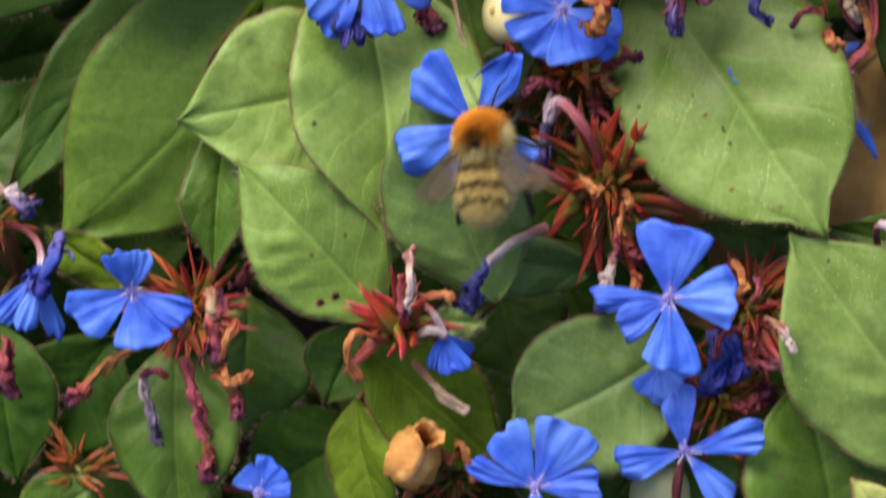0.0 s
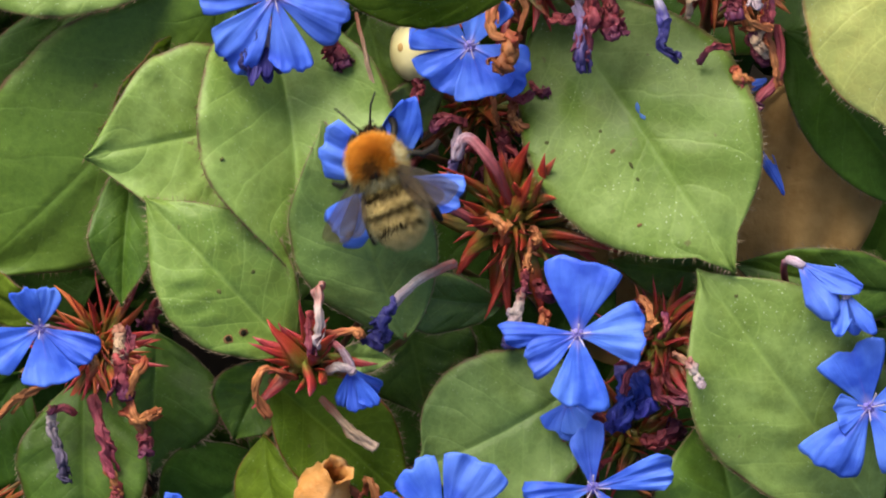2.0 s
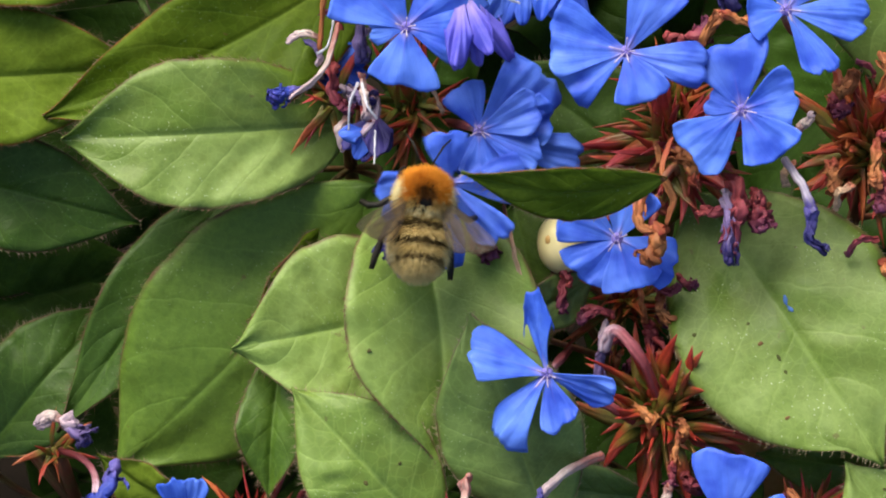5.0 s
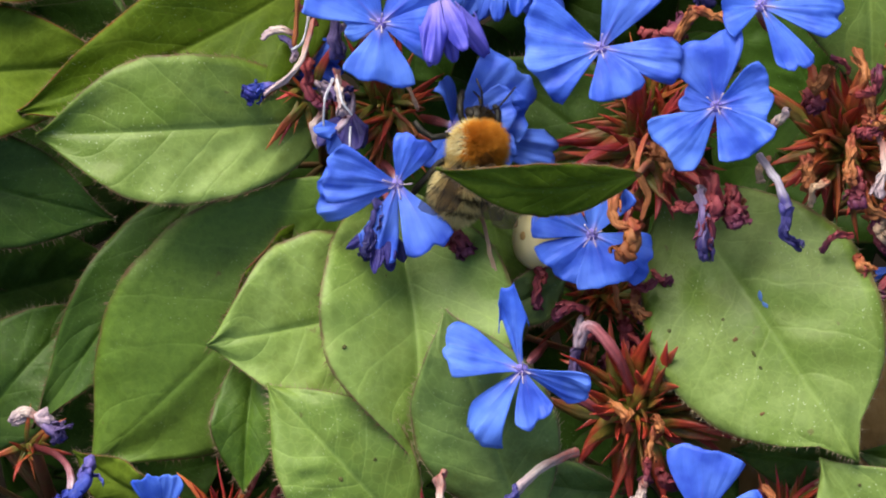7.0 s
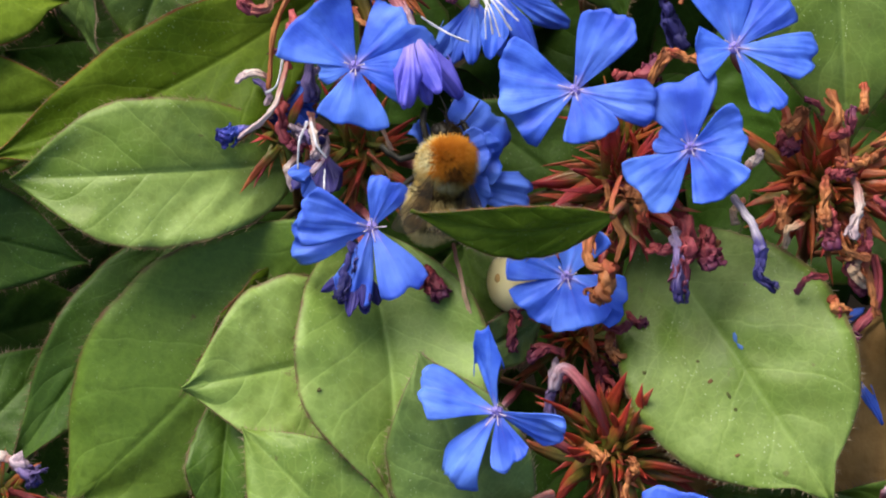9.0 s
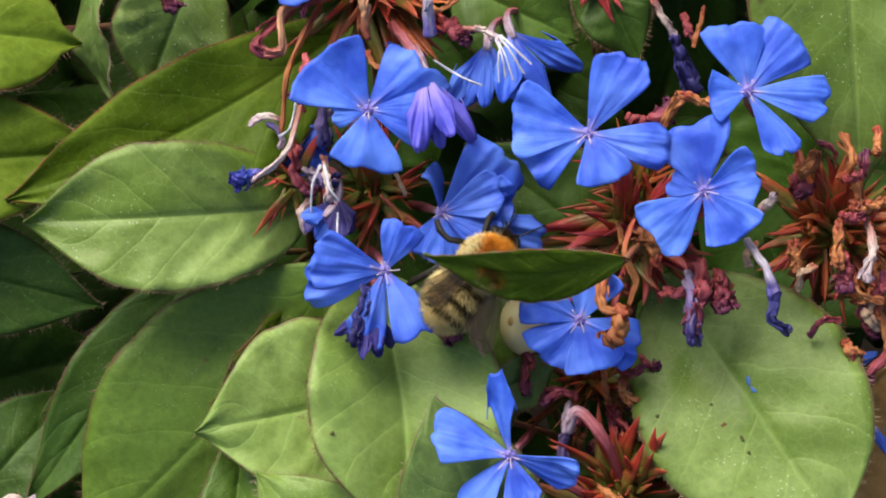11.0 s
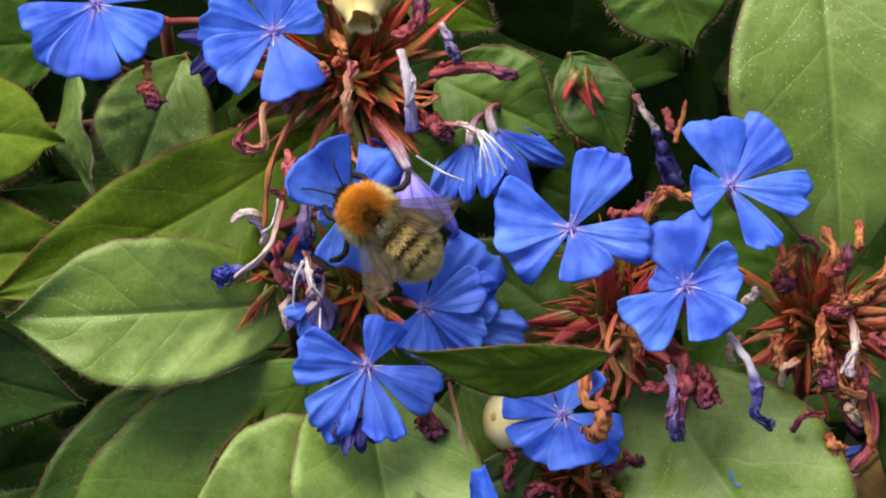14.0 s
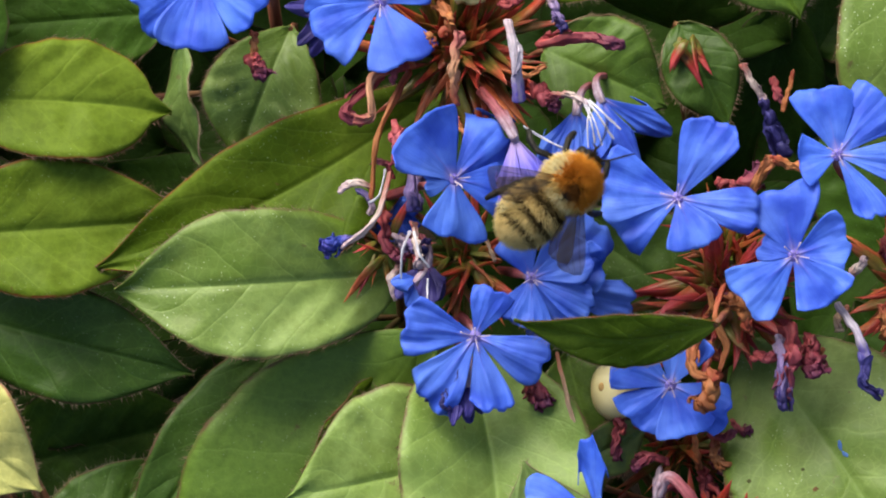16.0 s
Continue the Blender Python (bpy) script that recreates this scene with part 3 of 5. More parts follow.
def drooping(x, y, h, x2, y2, h2, width, material, seed=0, petals=4, label="closed drooping violet-blue flower", point=0.45, spread=62):
    """A flower that hangs closed: a short tube and folded petals."""
    rnd = random.Random(seed + int(x))
    a, b = P(x, y, h), P(x2, y2, h2)
    d = (b - a).normalized()
    L = (b - a).length / UNIT
    sx, sy, sh, thing, stem = nearest(x, y)
    v, f, u = tube_mesh(bezier(foot_of(x, y, h, sx, sy, sh), a - d * 0.006, a + d * 0.001, 9), [0.0005, 0.0005, 0.0005, 0.0005, 0.0005, 0.0005, 0.0006, 0.0007, 0.0006], 7)
    head = mesh_object("drooping_flower", v, f, TUBE, thing, label, u)
    side = d.cross(AN).normalized()
    face = (d, side, d.cross(side) * -1)
    nz = side.cross(d)
    nz = nz if nz.dot(AN) > 0 else -nz
    for k in range(petals):
        ang = (k - (petals - 1) / 2) * spread / max(1, petals - 1) + rnd.uniform(-7, 7)
        petal(a, ang, L * rnd.uniform(0.85, 1.08), width * rnd.uniform(0.62, 0.85), rnd.uniform(-16, 18), rnd.uniform(-0.1, 0.25), material, head, rnd, (d, nz.cross(d), nz), 0.06 - 0.2 * point, point)
    return head


def crumbs(x, y, h, reach, count, seed, materials, size=11):
    """Old shrivelled flowers jumbled over a bract head."""
    rnd = random.Random(seed)
    for k in range(count):
        a, r = rnd.uniform(0, 6.28), reach * math.sqrt(rnd.uniform(0.05, 1))
        px, py = x + r * math.cos(a), y + r * math.sin(a)
        g, n = a + rnd.uniform(-1.2, 1.2), rnd.uniform(35, 85)
        hh = h + rnd.uniform(0, 4) + 3 * (1 - r / reach)
        withered(rnd.choice(materials), size * rnd.uniform(0.5, 1.25), (px, py, hh), (px + 0.5 * n * math.cos(g + 0.5), py + 0.5 * n * math.sin(g + 0.5), hh + rnd.uniform(0, 2)),
                 (px + n * math.cos(g), py + n * math.sin(g), hh + rnd.uniform(-2, 1.5)), crumple=0.35, lobes=rnd.randint(1, 3))


# ---- the shoots ----
shoot(640, -112, -4, "leadwort shoot with a large red bract head and fading flowers")
shoot(520, 235, -6, "leadwort shoot with drooping violet flowers and red bracts")
shoot(1110, 320, -2, "leadwort shoot with rosy red bracts and open blue flowers")
shoot(1450, 330, -7, "leadwort shoot with a rusty brown withered flower head")
shoot(1000, 600, -10, "leadwort shoot with dark brown bracts and one blue flower")
shoot(1085, 800, -6, "leadwort shoot with a spiky red bract head and blue flower")
shoot(720, 1027, -4, "leadwort shoot with small red star of bracts")
shoot(345, 1020, -5, "leadwort shoot with blue flower and hanging withered tubes")
shoot(1340, 1000, -4, "leadwort shoot with pink-red bracts and wide blue flower")
shoot(1290, 1180, -8, "leadwort shoot with dull red bracts and star-like flower")
shoot(15, 870, -8, "leadwort shoot with a small brown-red head")
shoot(150, 1310, -8, "leadwort shoot with reddish bracts among dark leaves")
shoot(815, 1310, -7, "leadwort shoot with withered brown bracts")
shoot(1110, -440, -14, "leadwort shoot with broad green leaves and no flowers")
shoot(1050, -75, -26, "leadwort shoot with few red bracts in the shade")
shoot(300, -210, -8, "leadwort shoot with large pale blue flowers")
shoot(1600, 1000, -10, "leadwort shoot with broad yellowish-green leaves and blue flowers")

# ---- bract heads ----
RED, RUST, ROSE = (BRACT_RED, BRACT_RED, BRACT_BROWN, BRACT_GREEN), (BRACT_BROWN, BRACT_BROWN, BRACT_RED, BRACT_GREEN), (BRACT_ROSE, BRACT_RED, BRACT_ROSE, BRACT_GREEN)
bracts(640, -112, -3, 205, 150, RED, 1, 3, 82)
bracts(500, 242, -1, 106, 18, (BRACT_ROSE, BRACT_BROWN), 2, 2, 50, (-0.2, -0.1))
bracts(640, 270, -7, 150, 52, RED, 3, 2, 70)
bracts(1120, 260, -8, 150, 40, RED, 34, 3, 70, (0, 0.2))
bracts(1105, 330, -4, 182, 115, ROSE, 4, 8, 60, (-0.16, -0.25), thick=1.4)
bracts(1455, 335, -6, 170, 160, (BRACT_RED, BRACT_GREEN, BRACT_BROWN), 5, 3, 80, thick=1.35)
bracts(1010, 605, -11, 140, 70, RUST, 6, 2, 75)
bracts(1085, 800, -4, 185, 100, (BRACT_RED, BRACT_GREEN), 7, 2, 78, (0, 0.1), thick=1.3)
bracts(726, 1052, 5, 152, 27, (BRACT_RED, BRACT_ROSE), 8, 8, 75, (0, 0.45), thick=1.55)
bracts(345, 1020, -4, 128, 110, (BRACT_ROSE, BRACT_BROWN, BRACT_RED), 9, 3, 70, (0.1, -0.2), thick=0.95)
bracts(1340, 1005, -3, 150, 85, ROSE, 10, 4, 70, (0.0, 0.15), thick=1.15)
bracts(1290, 1180, -8, 140, 60, RED, 11, 2, 60)
bracts(15, 872, -8, 85, 22, RED, 12, 3, 70)
bracts(150, 1310, -8, 110, 40, RUST, 13, 3, 70, (0, 0.3))
bracts(815, 1315, -7, 100, 30, RUST, 14, 3, 75)
bracts(1030, -122, -17, 112, 7, (BRACT_ROSE,), 15, 3, 40, (0.12, -1.9), thick=1.6)

# ---- leaves, from the upper edge of the patch down ----
leaf((130, -175, -24), (-230, -150, -22), 220, LEAF_SHADED, arch=0.06, fold=7)
leaf((-270, -20, -8), (122, 2, -9), 226, LEAF_OLIVE, roll=-14, peak=0.55, fold=10, sharp=0.5, blunt=0.45)
leaf((142, -120, -13), (178, 100, -14), 110, LEAF_GREY, roll=56, peak=0.5)
leaf((335, -150, -8), (235, 95, -8), 215, LEAF_CHALK, peak=0.55, fold=9)
leaf((-330, 220, -9), (175, 190, -11), 250, LEAF_OLIVE, roll=-2, bend=-0.01, fold=15)
leaf((612, -40, -11), (-14, 278, -5), 300, LEAF_OLIVE, roll=4, fold=15, peak=0.5, bend=0.060, halves=(0.76, 1.0), label="olive-green leaf with a red margin")
leaf((522, 290, -4), (18, 318, 3), 266, LEAF_CHALK, roll=2, fold=11, peak=0.55, bend=0.012, blunt=0.4, sharp=0.72, label="pale green leaf folded along its midrib")
leaf((780, -105, -13), (1000, -2, -13), 218, LEAF, roll=-6, fold=9, peak=0.48, blunt=0.5)
leaf((1020, -150, -20), (1108, 35, -20), 140, LEAF_DEEP, fold=8, blunt=0.55)
leaf((1008, -146, -36), (1075, -520, -8), 400, LEAF_SHADED, fold=6, peak=0.34, halves=(0.85, 1.05))
leaf((690, -310, -14), (892, -196, -17), 130, LEAF_OLIVE)
leaf((1150, -385, -8), (1236, -155, -8), 240, LEAF, sharp=0.4, blunt=0.5)
leaf((1452, -420, -4), (1500, 268, -5), 370, LEAF_CHALK, fold=8, peak=0.5, label="broad pale green leaf dotted with chalky glands")
leaf((1130, 420, -13), (800, 175, -10), 250, LEAF_DEEP, roll=-2, fold=9)
leaf((880, 480, -15), (1180, 250, -16), 250, LEAF_OLIVE)
leaf((1090, 385, 14), (727, 374, 14), 120, LEAF_OLIVE, roll=-42, fold=3, arch=0.0, peak=0.42, bend=0.12, wave=0.0, label="narrow dark leaf seen edge-on with a pale rim")
leaf((1400, 260, -22), (1280, 20, -26), 200, LEAF_SHADED)
leaf((-330, 330, -16), (160, 465, -15), 210, LEAF_DEEP, roll=8, fold=7, peak=0.55, blunt=0.45)
leaf((325, 395, -15), (14, 838, -15), 172, LEAF_DEEP, roll=4, fold=8, peak=0.40, sharp=1.3, arch=0.03)
leaf((-120, 880, -20), (118, 606, -22), 210, LEAF_DEEP, roll=-8)
leaf((-200, 640, -32), (180, 540, -34), 260, LEAF_SHADED)
leaf((-250, 520, -32), (120, 460, -36), 220, LEAF_SHADED)
leaf((-360, 470, 2), (-112, 672, 4), 235, LEAF_YELLOW, roll=8, label="yellowing leaf with a pink-red margin")
leaf((580, 395, -3), (112, 905, -12), 395, LEAF, roll=-6, fold=-8, peak=0.5, arch=0.035, bend=0.03, halves=(1.08, 1.0), label="large mid-green leaf with a bristly margin")
leaf((412, 680, -4), (388, 952, -1), 118, LEAF, roll=10, fold=27, peak=0.55)
leaf((490, 470, -5), (350, 640, -2), 105, LEAF_OLIVE, roll=-40)
leaf((700, 615, -7), (322, 688, 3), 322, LEAF_PALE, roll=4, fold=9, peak=0.5, arch=0.05, blunt=0.5, label="pale green leaf with a sharp tip and fringed margin")
leaf((628, 398, -7), (694, 902, 4), 352, LEAF_PALE, roll=-8, fold=31, peak=0.55, bend=0.05, arch=0.06, label="pale green leaf deeply creased along its midrib")
leaf((690, 1035, 3), (427, 756, 5), 236, LEAF_PALE, roll=6, fold=8, peak=0.46, arch=0.07, label="pale green leaf with two small holes near its base")
leaf((890, 1010, 2), (742, 622, 9), 255, LEAF_GREY, roll=-10, fold=8, peak=0.5, arch=0.05)
leaf((540, 110, -17), (330, 240, -17), 190, LEAF_SHADED)
leaf((960, 560, -6), (795, 645, -4), 100, LEAF_GREY, roll=-20)
leaf((820, 430, -9), (880, 680, -9), 190, LEAF)
leaf((1060, 950, -6), (808, 905, -4), 120, LEAF_GREY, roll=-20)
leaf((1145, 408, -10), (1474, 890, 5), 410, LEAF_CHALK, roll=-3, fold=6, peak=0.5, arch=0.08, sharp=0.6, dent=(0.33, -0.24, 1.5), label="broad pale green leaf speckled with chalky dots")
leaf((1730, 1320, -2), (1408, 884, 4), 350, LEAF_CHALK, roll=4, fold=8, peak=0.55, arch=0.06, label="broad yellow-green leaf overlapping a darker one")
leaf((1800, 930, -6), (1468, 872, -4), 150, LEAF, roll=-14)
leaf((1500, 1480, -6), (1428, 1118, -2), 330, LEAF, roll=12, peak=0.5)
leaf((1742, 225, -4), (1772, 668, 0), 322, LEAF_YELLOW, roll=6, blunt=0.5, sharp=0.6, label="yellowing leaf with a reddish margin")
leaf((1560, 462, -14), (1830, 800, -15), 190, LEAF_SHADED, fold=6)
leaf((1212, 1082, -3), (906, 1246, -2), 288, LEAF_GREY, roll=4, fold=7, peak=0.52, sharp=0.4, bend=0.03, blunt=0.55)
leaf((655, 1085, -6), (905, 1310, -4), 200, LEAF_OLIVE, roll=-8)
leaf((640, 1180, -6), (700, 1420, -5), 150, LEAF_OLIVE, roll=35)
leaf((768, 1040, -1), (868, 1046, 0), 54, LEAF_PALE)
leaf((880, 920, -12), (930, 1150, -13), 230, LEAF)
leaf((980, 900, -15), (1080, 1120, -16), 220, LEAF_SHADED)
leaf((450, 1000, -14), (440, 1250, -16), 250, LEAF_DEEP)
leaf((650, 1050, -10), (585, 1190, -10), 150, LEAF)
leaf((660, 1230, -16), (450, 1360, -20), 240, LEAF_SHADED)
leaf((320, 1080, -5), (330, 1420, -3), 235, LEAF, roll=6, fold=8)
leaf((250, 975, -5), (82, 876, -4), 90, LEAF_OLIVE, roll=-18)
leaf((210, 1070, -14), (60, 1290, -16), 220, LEAF_SHADED)
leaf((0, 1050, -12), (40, 1330, -14), 200, LEAF_SHADED)
leaf((40, 1420, -9), (190, 1330, -8), 140, LEAF)
leaf((1250, 880, -12), (1140, 1010, -12), 130, LEAF_SHADED)
leaf((1480, 900, -9), (1250, 870, -8), 110, LEAF)
leaf((1490, 1090, -9), (1370, 960, -7), 120, LEAF)
leaf((1000, 1180, -14), (1050, 1420, -12), 230, LEAF_SHADED)
leaf((1180, 1200, -12), (1290, 1400, -12), 200, LEAF)
leaf((560, -300, -14), (330, -330, -14), 260, LEAF_SHADED)
leaf((1620, 1440, 3), (1522, 1320, 5), 96, LEAF_YELLOW, label="small yellowing leaf tip")


# ---- flowers ----
LEANED_ON = flower(628, 118, 8, [(134, 126, 140), (42, 128, 112, 10), (-10, 102, 84), (-95, 104, 110), (186, 64, 50)])
flower(1018, 160, 9, [(168, 132, 118), (203, 122, 100), (60, 150, 92, 25), (-14, 138, 70), (-66, 95, 85)], tilt=(-8, 4))
flower(1222, 262, 9, [(103, 118, 125), (18, 98, 90), (-52, 105, 95), (-136, 122, 100), (160, 60, 50)])
flower(1300, 85, 8, [(102, 120, 100), (52, 130, 95), (-8, 138, 72), (-58, 130, 52, 5), (190, 68, 80)], tilt=(4, 10))
flower(1003, 490, 3, [(152, 108, 90), (72, 100, 95), (-24, 112, 80), (-72, 95, 95), (-138, 95, 85)])
VISITED = flower(880, 730, 13, [(164, 138, 88, 8), (84, 148, 64, 20, 0.4), (-8, 122, 66), (-72, 95, 60), (-128, 138, 76)], tilt=(-6, -4))
CLIMBED = flower(658, 402, 7, [(168, 128, 92), (-128, 138, 88), (-76, 134, 64), (-24, 130, 80), (68, 88, 66)], tilt=(0, -10))
CROWDED = flower(758, 300, 3, [(112, 85, 70), (42, 150, 110), (8, 130, 80), (-18, 185, 62, 4), (-30, 120, 62, 26), (22, 112, 70, 30), (-65, 105, 85), (-92, 92, 62, 24), (-118, 85, 60)], tilt=(6, -4))
flower(493, -191, 6, [(160, 125, 95), (213, 128, 98), (-68, 118, 112), (28, 92, 80), (92, 100, 85)])
flower(178, -241, 6, [(208, 132, 100), (-103, 134, 112), (-38, 122, 90), (35, 110, 85), (110, 110, 90)])
flower(1196, 1000, 8, [(88, 130, 118), (4, 116, 96), (-88, 130, 88), (-152, 98, 66), (178, 132, 40)])
flower(1225, 1274, 4, [(100, 112, 56), (192, 118, 58), (15, 142, 56), (-48, 116, 48)], tube_to=(1205, 1400, -4))
flower(960, 1338, 6, [(122, 118, 74), (58, 130, 104), (4, 112, 62), (163, 122, 36), (-90, 100, 80)])
flower(243, 990, 6, [(112, 88, 42, 40), (74, 80, 46, 35), (-26, 108, 54), (-76, 102, 88), (-150, 112, 84)])
flower(468, 1350, 2, [(130, 50, 45), (60, 62, 60), (-10, 55, 50), (-90, 60, 50)])
flower(1715, 1130, 6, [(108, 110, 110), (-125, 130, 100), (20, 120, 90), (-50, 120, 90), (190, 60, 60)])
flower(1180, 1120, 2, [(-115, 60, 62), (-70, 60, 55), (-30, 50, 40), (90, 40, 40)], stamens=2)
drooping(728, 48, 7, 768, 192, 9, 58, VIOLET, 1, 5, spread=50)
withered(TUBE, 15, (668, -35, 4), (700, 2, 7), (730, 54, 8), crumple=0.08, flare=0.9, label="rosy flower tube fading to lilac")
drooping(840, 0, 4, 830, 120, 6, 60, BLUE, 2)
drooping(880, -20, 3, 945, 110, 4, 70, BLUE, 3, 3, "half-closed blue flower hanging from its tube")
drooping(575, 270, 2, 560, 350, 4, 55, WILTED, 4)
drooping(560, 300, 3, 520, 335, 4, 40, BLUE, 20, 2, "crumpled small blue flower")
drooping(632, 470, 5.5, 600, 546, 6, 32, WILTED, 5, 4, "wilted dark violet flower under a fresh one", 0.3)
drooping(648, 480, 5.5, 642, 544, 6, 30, WILTED, 19, 3, "wilted dark violet flower under a fresh one", 0.3)
drooping(470, 205, -3, 560, 190, -3, 60, BLUE, 6)
withered(DRY_WHITE, 14, (980, 872, 5), (908, 908, 9), (868, 948, 10), crumple=0.12, flare=1.2, label="rosy flower tube fading to lilac")
withered(WILTED_END, 16, (874, 940, 10), (852, 978, 10), (836, 1024, 9), crumple=0.25, flare=1.9, lobes=3, label="withered dark violet flower hanging on a lilac tube")
withered(DRY_WHITE, 13, (742, 1072, 6), (772, 1058, 8), (800, 1068, 8), crumple=0.12)
drooping(794, 1060, 7, 814, 1130, 6, 40, BLUE, 8, 4, "small half-open blue flower on a lilac tube", 0.0)
withered(DRY_BLUE, 24, (1295, 1055, 0), (1290, 1110, 2), (1262, 1170, 1), crumple=0.45, lobes=7, label="crumpled violet-blue flower")
withered(DRY_BLUE, 20, (1280, 1060, 0), (1310, 1090, 2), (1320, 1140, 1), crumple=0.45, lobes=6, label="crumpled violet-blue flower")
drooping(82, 955, 0, 58, 1070, 2, 56, BLUE, 31, 3, "blue-violet flower past its best", 0.05, 50)
withered(DRY_BLUE, 24, (112, 902, 1), (98, 940, 3), (72, 985, 2), flare=1.3, lobes=5, label="crumpled violet-blue petal")
drooping(1588, 872, 8, 1684, 942, 10, 66, BLUE, 33, 3, "half-open angular blue flower", 0.3, 40)
drooping(1672, 925, 9, 1694, 1012, 10, 50, BLUE, 35, 3, "half-open angular blue flower", 0.3, 34)
drooping(1508, 650, -9, 1500, 750, -6, 26, BLUE, 14, 2, "edge-on blue petals behind a leaf")
drooping(1465, 570, -6, 1515, 590, -3, 34, BLUE, 15, 2, "edge-on blue petals behind a leaf")
drooping(420, -180, 0, 340, -130, 2, 46, WILTED, 16, 3, "small dark violet bud")
drooping(690, 40, -3, 690, -10, 0, 40, BLUE, 18, 2)

# ---- withered flowers ----
withered(DRY_ORANGE, 6.5, (545, -70, 2), (490, 40, 5), (475, 160, 4), crumple=0.2)
withered(DRY_PINK, 17, (520, 30, 4), (522, 60, 6), (526, 95, 6), crumple=0.35)
withered(DRY_VIOLET, 11, (540, 60, 3), (545, 130, 5), (550, 180, 4), flare=1.5)
withered(DRY_WHITE, 7, (510, 110, 4), (480, 195, 5), (420, 245, 4))
withered(DRY_BLUE, 15, (436, 228, 3), (390, 243, 4), flare=1.4, lobes=4, label="crumpled violet-blue flower end")
withered(DRY_WHITE, 9, (550, 200, 3), (560, 280, 6), flare=1.6)
withered(THREAD, 2.7, (545, 215, 6), (530, 250, 8), (527, 300, 7), label="white hanging stamen")
withered(THREAD, 2.3, (550, 215, 6), (560, 255, 8), (578, 280, 7), label="white hanging stamen")
withered(THREAD, 2.3, (500, 105, 6), (490, 150, 7), (470, 165, 6), label="white hanging stamen")
withered(THREAD, 2.3, (575, 300, 7), (573, 360, 8), label="white hanging stamen")
withered(DRY_MAROON, 14, (500, 180, 2), (500, 240, 2), (530, 270, 2), crumple=0.4)
withered(DRY_VIOLET, 14, (520, 225, 1), (570, 250, 3), lobes=3)
withered(WILTED_END, 14, (628, 430, 6), (610, 492, 6), (600, 532, 6), crumple=0.3, flare=1.4, lobes=3)
withered(DRY_BEIGE, 6, (665, 200, 2), (695, 270, 3))
withered(DRY_ORANGE, 5, (650, 270, 0), (690, 310, 1), (680, 330, 1))
withered(DRY_MAROON, 18, (755, 478, 2), (778, 525, 2), flare=1.4, lobes=4)
withered(DRY_BEIGE, 4.5, (802, 430, 2), (822, 520, 3), (842, 592, 2))
withered(DRY_PEACH, 12, (625, -10, 8), (622, -70, 10), (632, -140, 10), crumple=0.3)
withered(LILAC_VIOLET, 12, (718, -160, 12), (730, -100, 13), (738, -12, 11), flare=2.0, crumple=0.1, lobes=2)
withered(DRY_MAROON, 16, (770, -115, 6), (860, -125, 6), (925, -110, 7), lobes=3)
withered(DRY_MAROON, 18, (770, -40, 5), (800, 0, 6), lobes=3)
withered(DRY_PEACH, 9, (555, -80, 3), (480, -60, 5), (475, 10, 6), (445, 20, 6), crumple=0.25)
withered(DRY_MAROON, 12, (500, -60, 3), (430, 0, 4), (460, 25, 4), lobes=2)
withered(THREAD, 2.8, (745, 30, 9), (790, 58, 10), (830, 75, 10), label="white hanging stamen")
withered(DRY_WHITE, 9, (800, -25, 5), (835, -22, 7), (862, -5, 8), flare=1.3)
for k, (ex, ey) in enumerate(((872, 62), (885, 66), (905, 55), (896, 40), (918, 38), (860, 70))):
    withered(THREAD, 2.0, (850 + k * 3, -15, 8), ((850 + ex) / 2 + 4, (ey - 20) / 2, 9.5), (ex, ey, 9), label="white hanging stamen")
withered(DRY_ORANGE, 9, (270, -140, 4), (265, -90, 5), crumple=0.3)
withered(DRY_MAROON, 16, (265, -95, 5), (285, -60, 5), lobes=3)
withered(DRY_VIOLET, 12, (790, -205, 6), (820, -140, 7))
withered(DRY_ORANGE, 10, (1135, 170, 6), (1185, 90, 8), crumple=0.25)
withered(DRY_ORANGE, 9, (1180, 92, 8), (1250, 112, 7), lobes=2)
withered(DRY_MAROON, 17, (1212, 390, 5), (1214, 450, 7), (1200, 520, 6), crumple=0.5, lobes=5)
withered(DRY_VIOLET, 14, (1195, 405, 5), (1200, 450, 7), (1204, 535, 7), crumple=0.4, lobes=3)
withered(DRY_MAROON, 17, (1248, 410, 5), (1258, 475, 6), crumple=0.5, lobes=5)
withered(LILAC_VIOLET, 13, (1296, 348, 6), (1328, 390, 8), (1350, 445, 8), flare=1.5, crumple=0.12)
withered(WILTED_END, 13, (1346, 436, 8), (1342, 485, 8), (1372, 517, 8), flare=0.4, label="dark violet rolled tip of a withered flower")
withered(DRY_ORANGE, 11, (1050, 390, 6), (1040, 460, 8), (1075, 480, 8), crumple=0.3)
withered(DRY_ORANGE, 20, (1080, 470, 8), (1060, 535, 8), crumple=0.4, lobes=4)
withered(DRY_ORANGE, 6, (1102, 310, 8), (1082, 370, 10), (1102, 420, 9), (1090, 465, 8))
withered(DRY_WHITE, 8, (1320, 300, 3), (1350, 270, 4))
withered(DRY_WHITE, 9, (1510, 310, 3), (1520, 370, 5), (1505, 420, 5), flare=1.8, lobes=4)
withered(DRY_ORANGE, 9, (1480, 190, 2), (1500, 290, 4), crumple=0.3)
withered(DRY_ORANGE, 10, (1530, 150, 2), (1530, 200, 4), crumple=0.3)
withered(DRY_ORANGE, 16, (1390, 190, 0), (1400, 230, 1), (1420, 190, 1), lobes=2)
withered(DRY_MAROON, 20, (1380, 240, 0), (1400, 270, 0), lobes=3)
withered(DRY_ORANGE, 14, (1380, 350, 2), (1390, 410, 3), lobes=3)
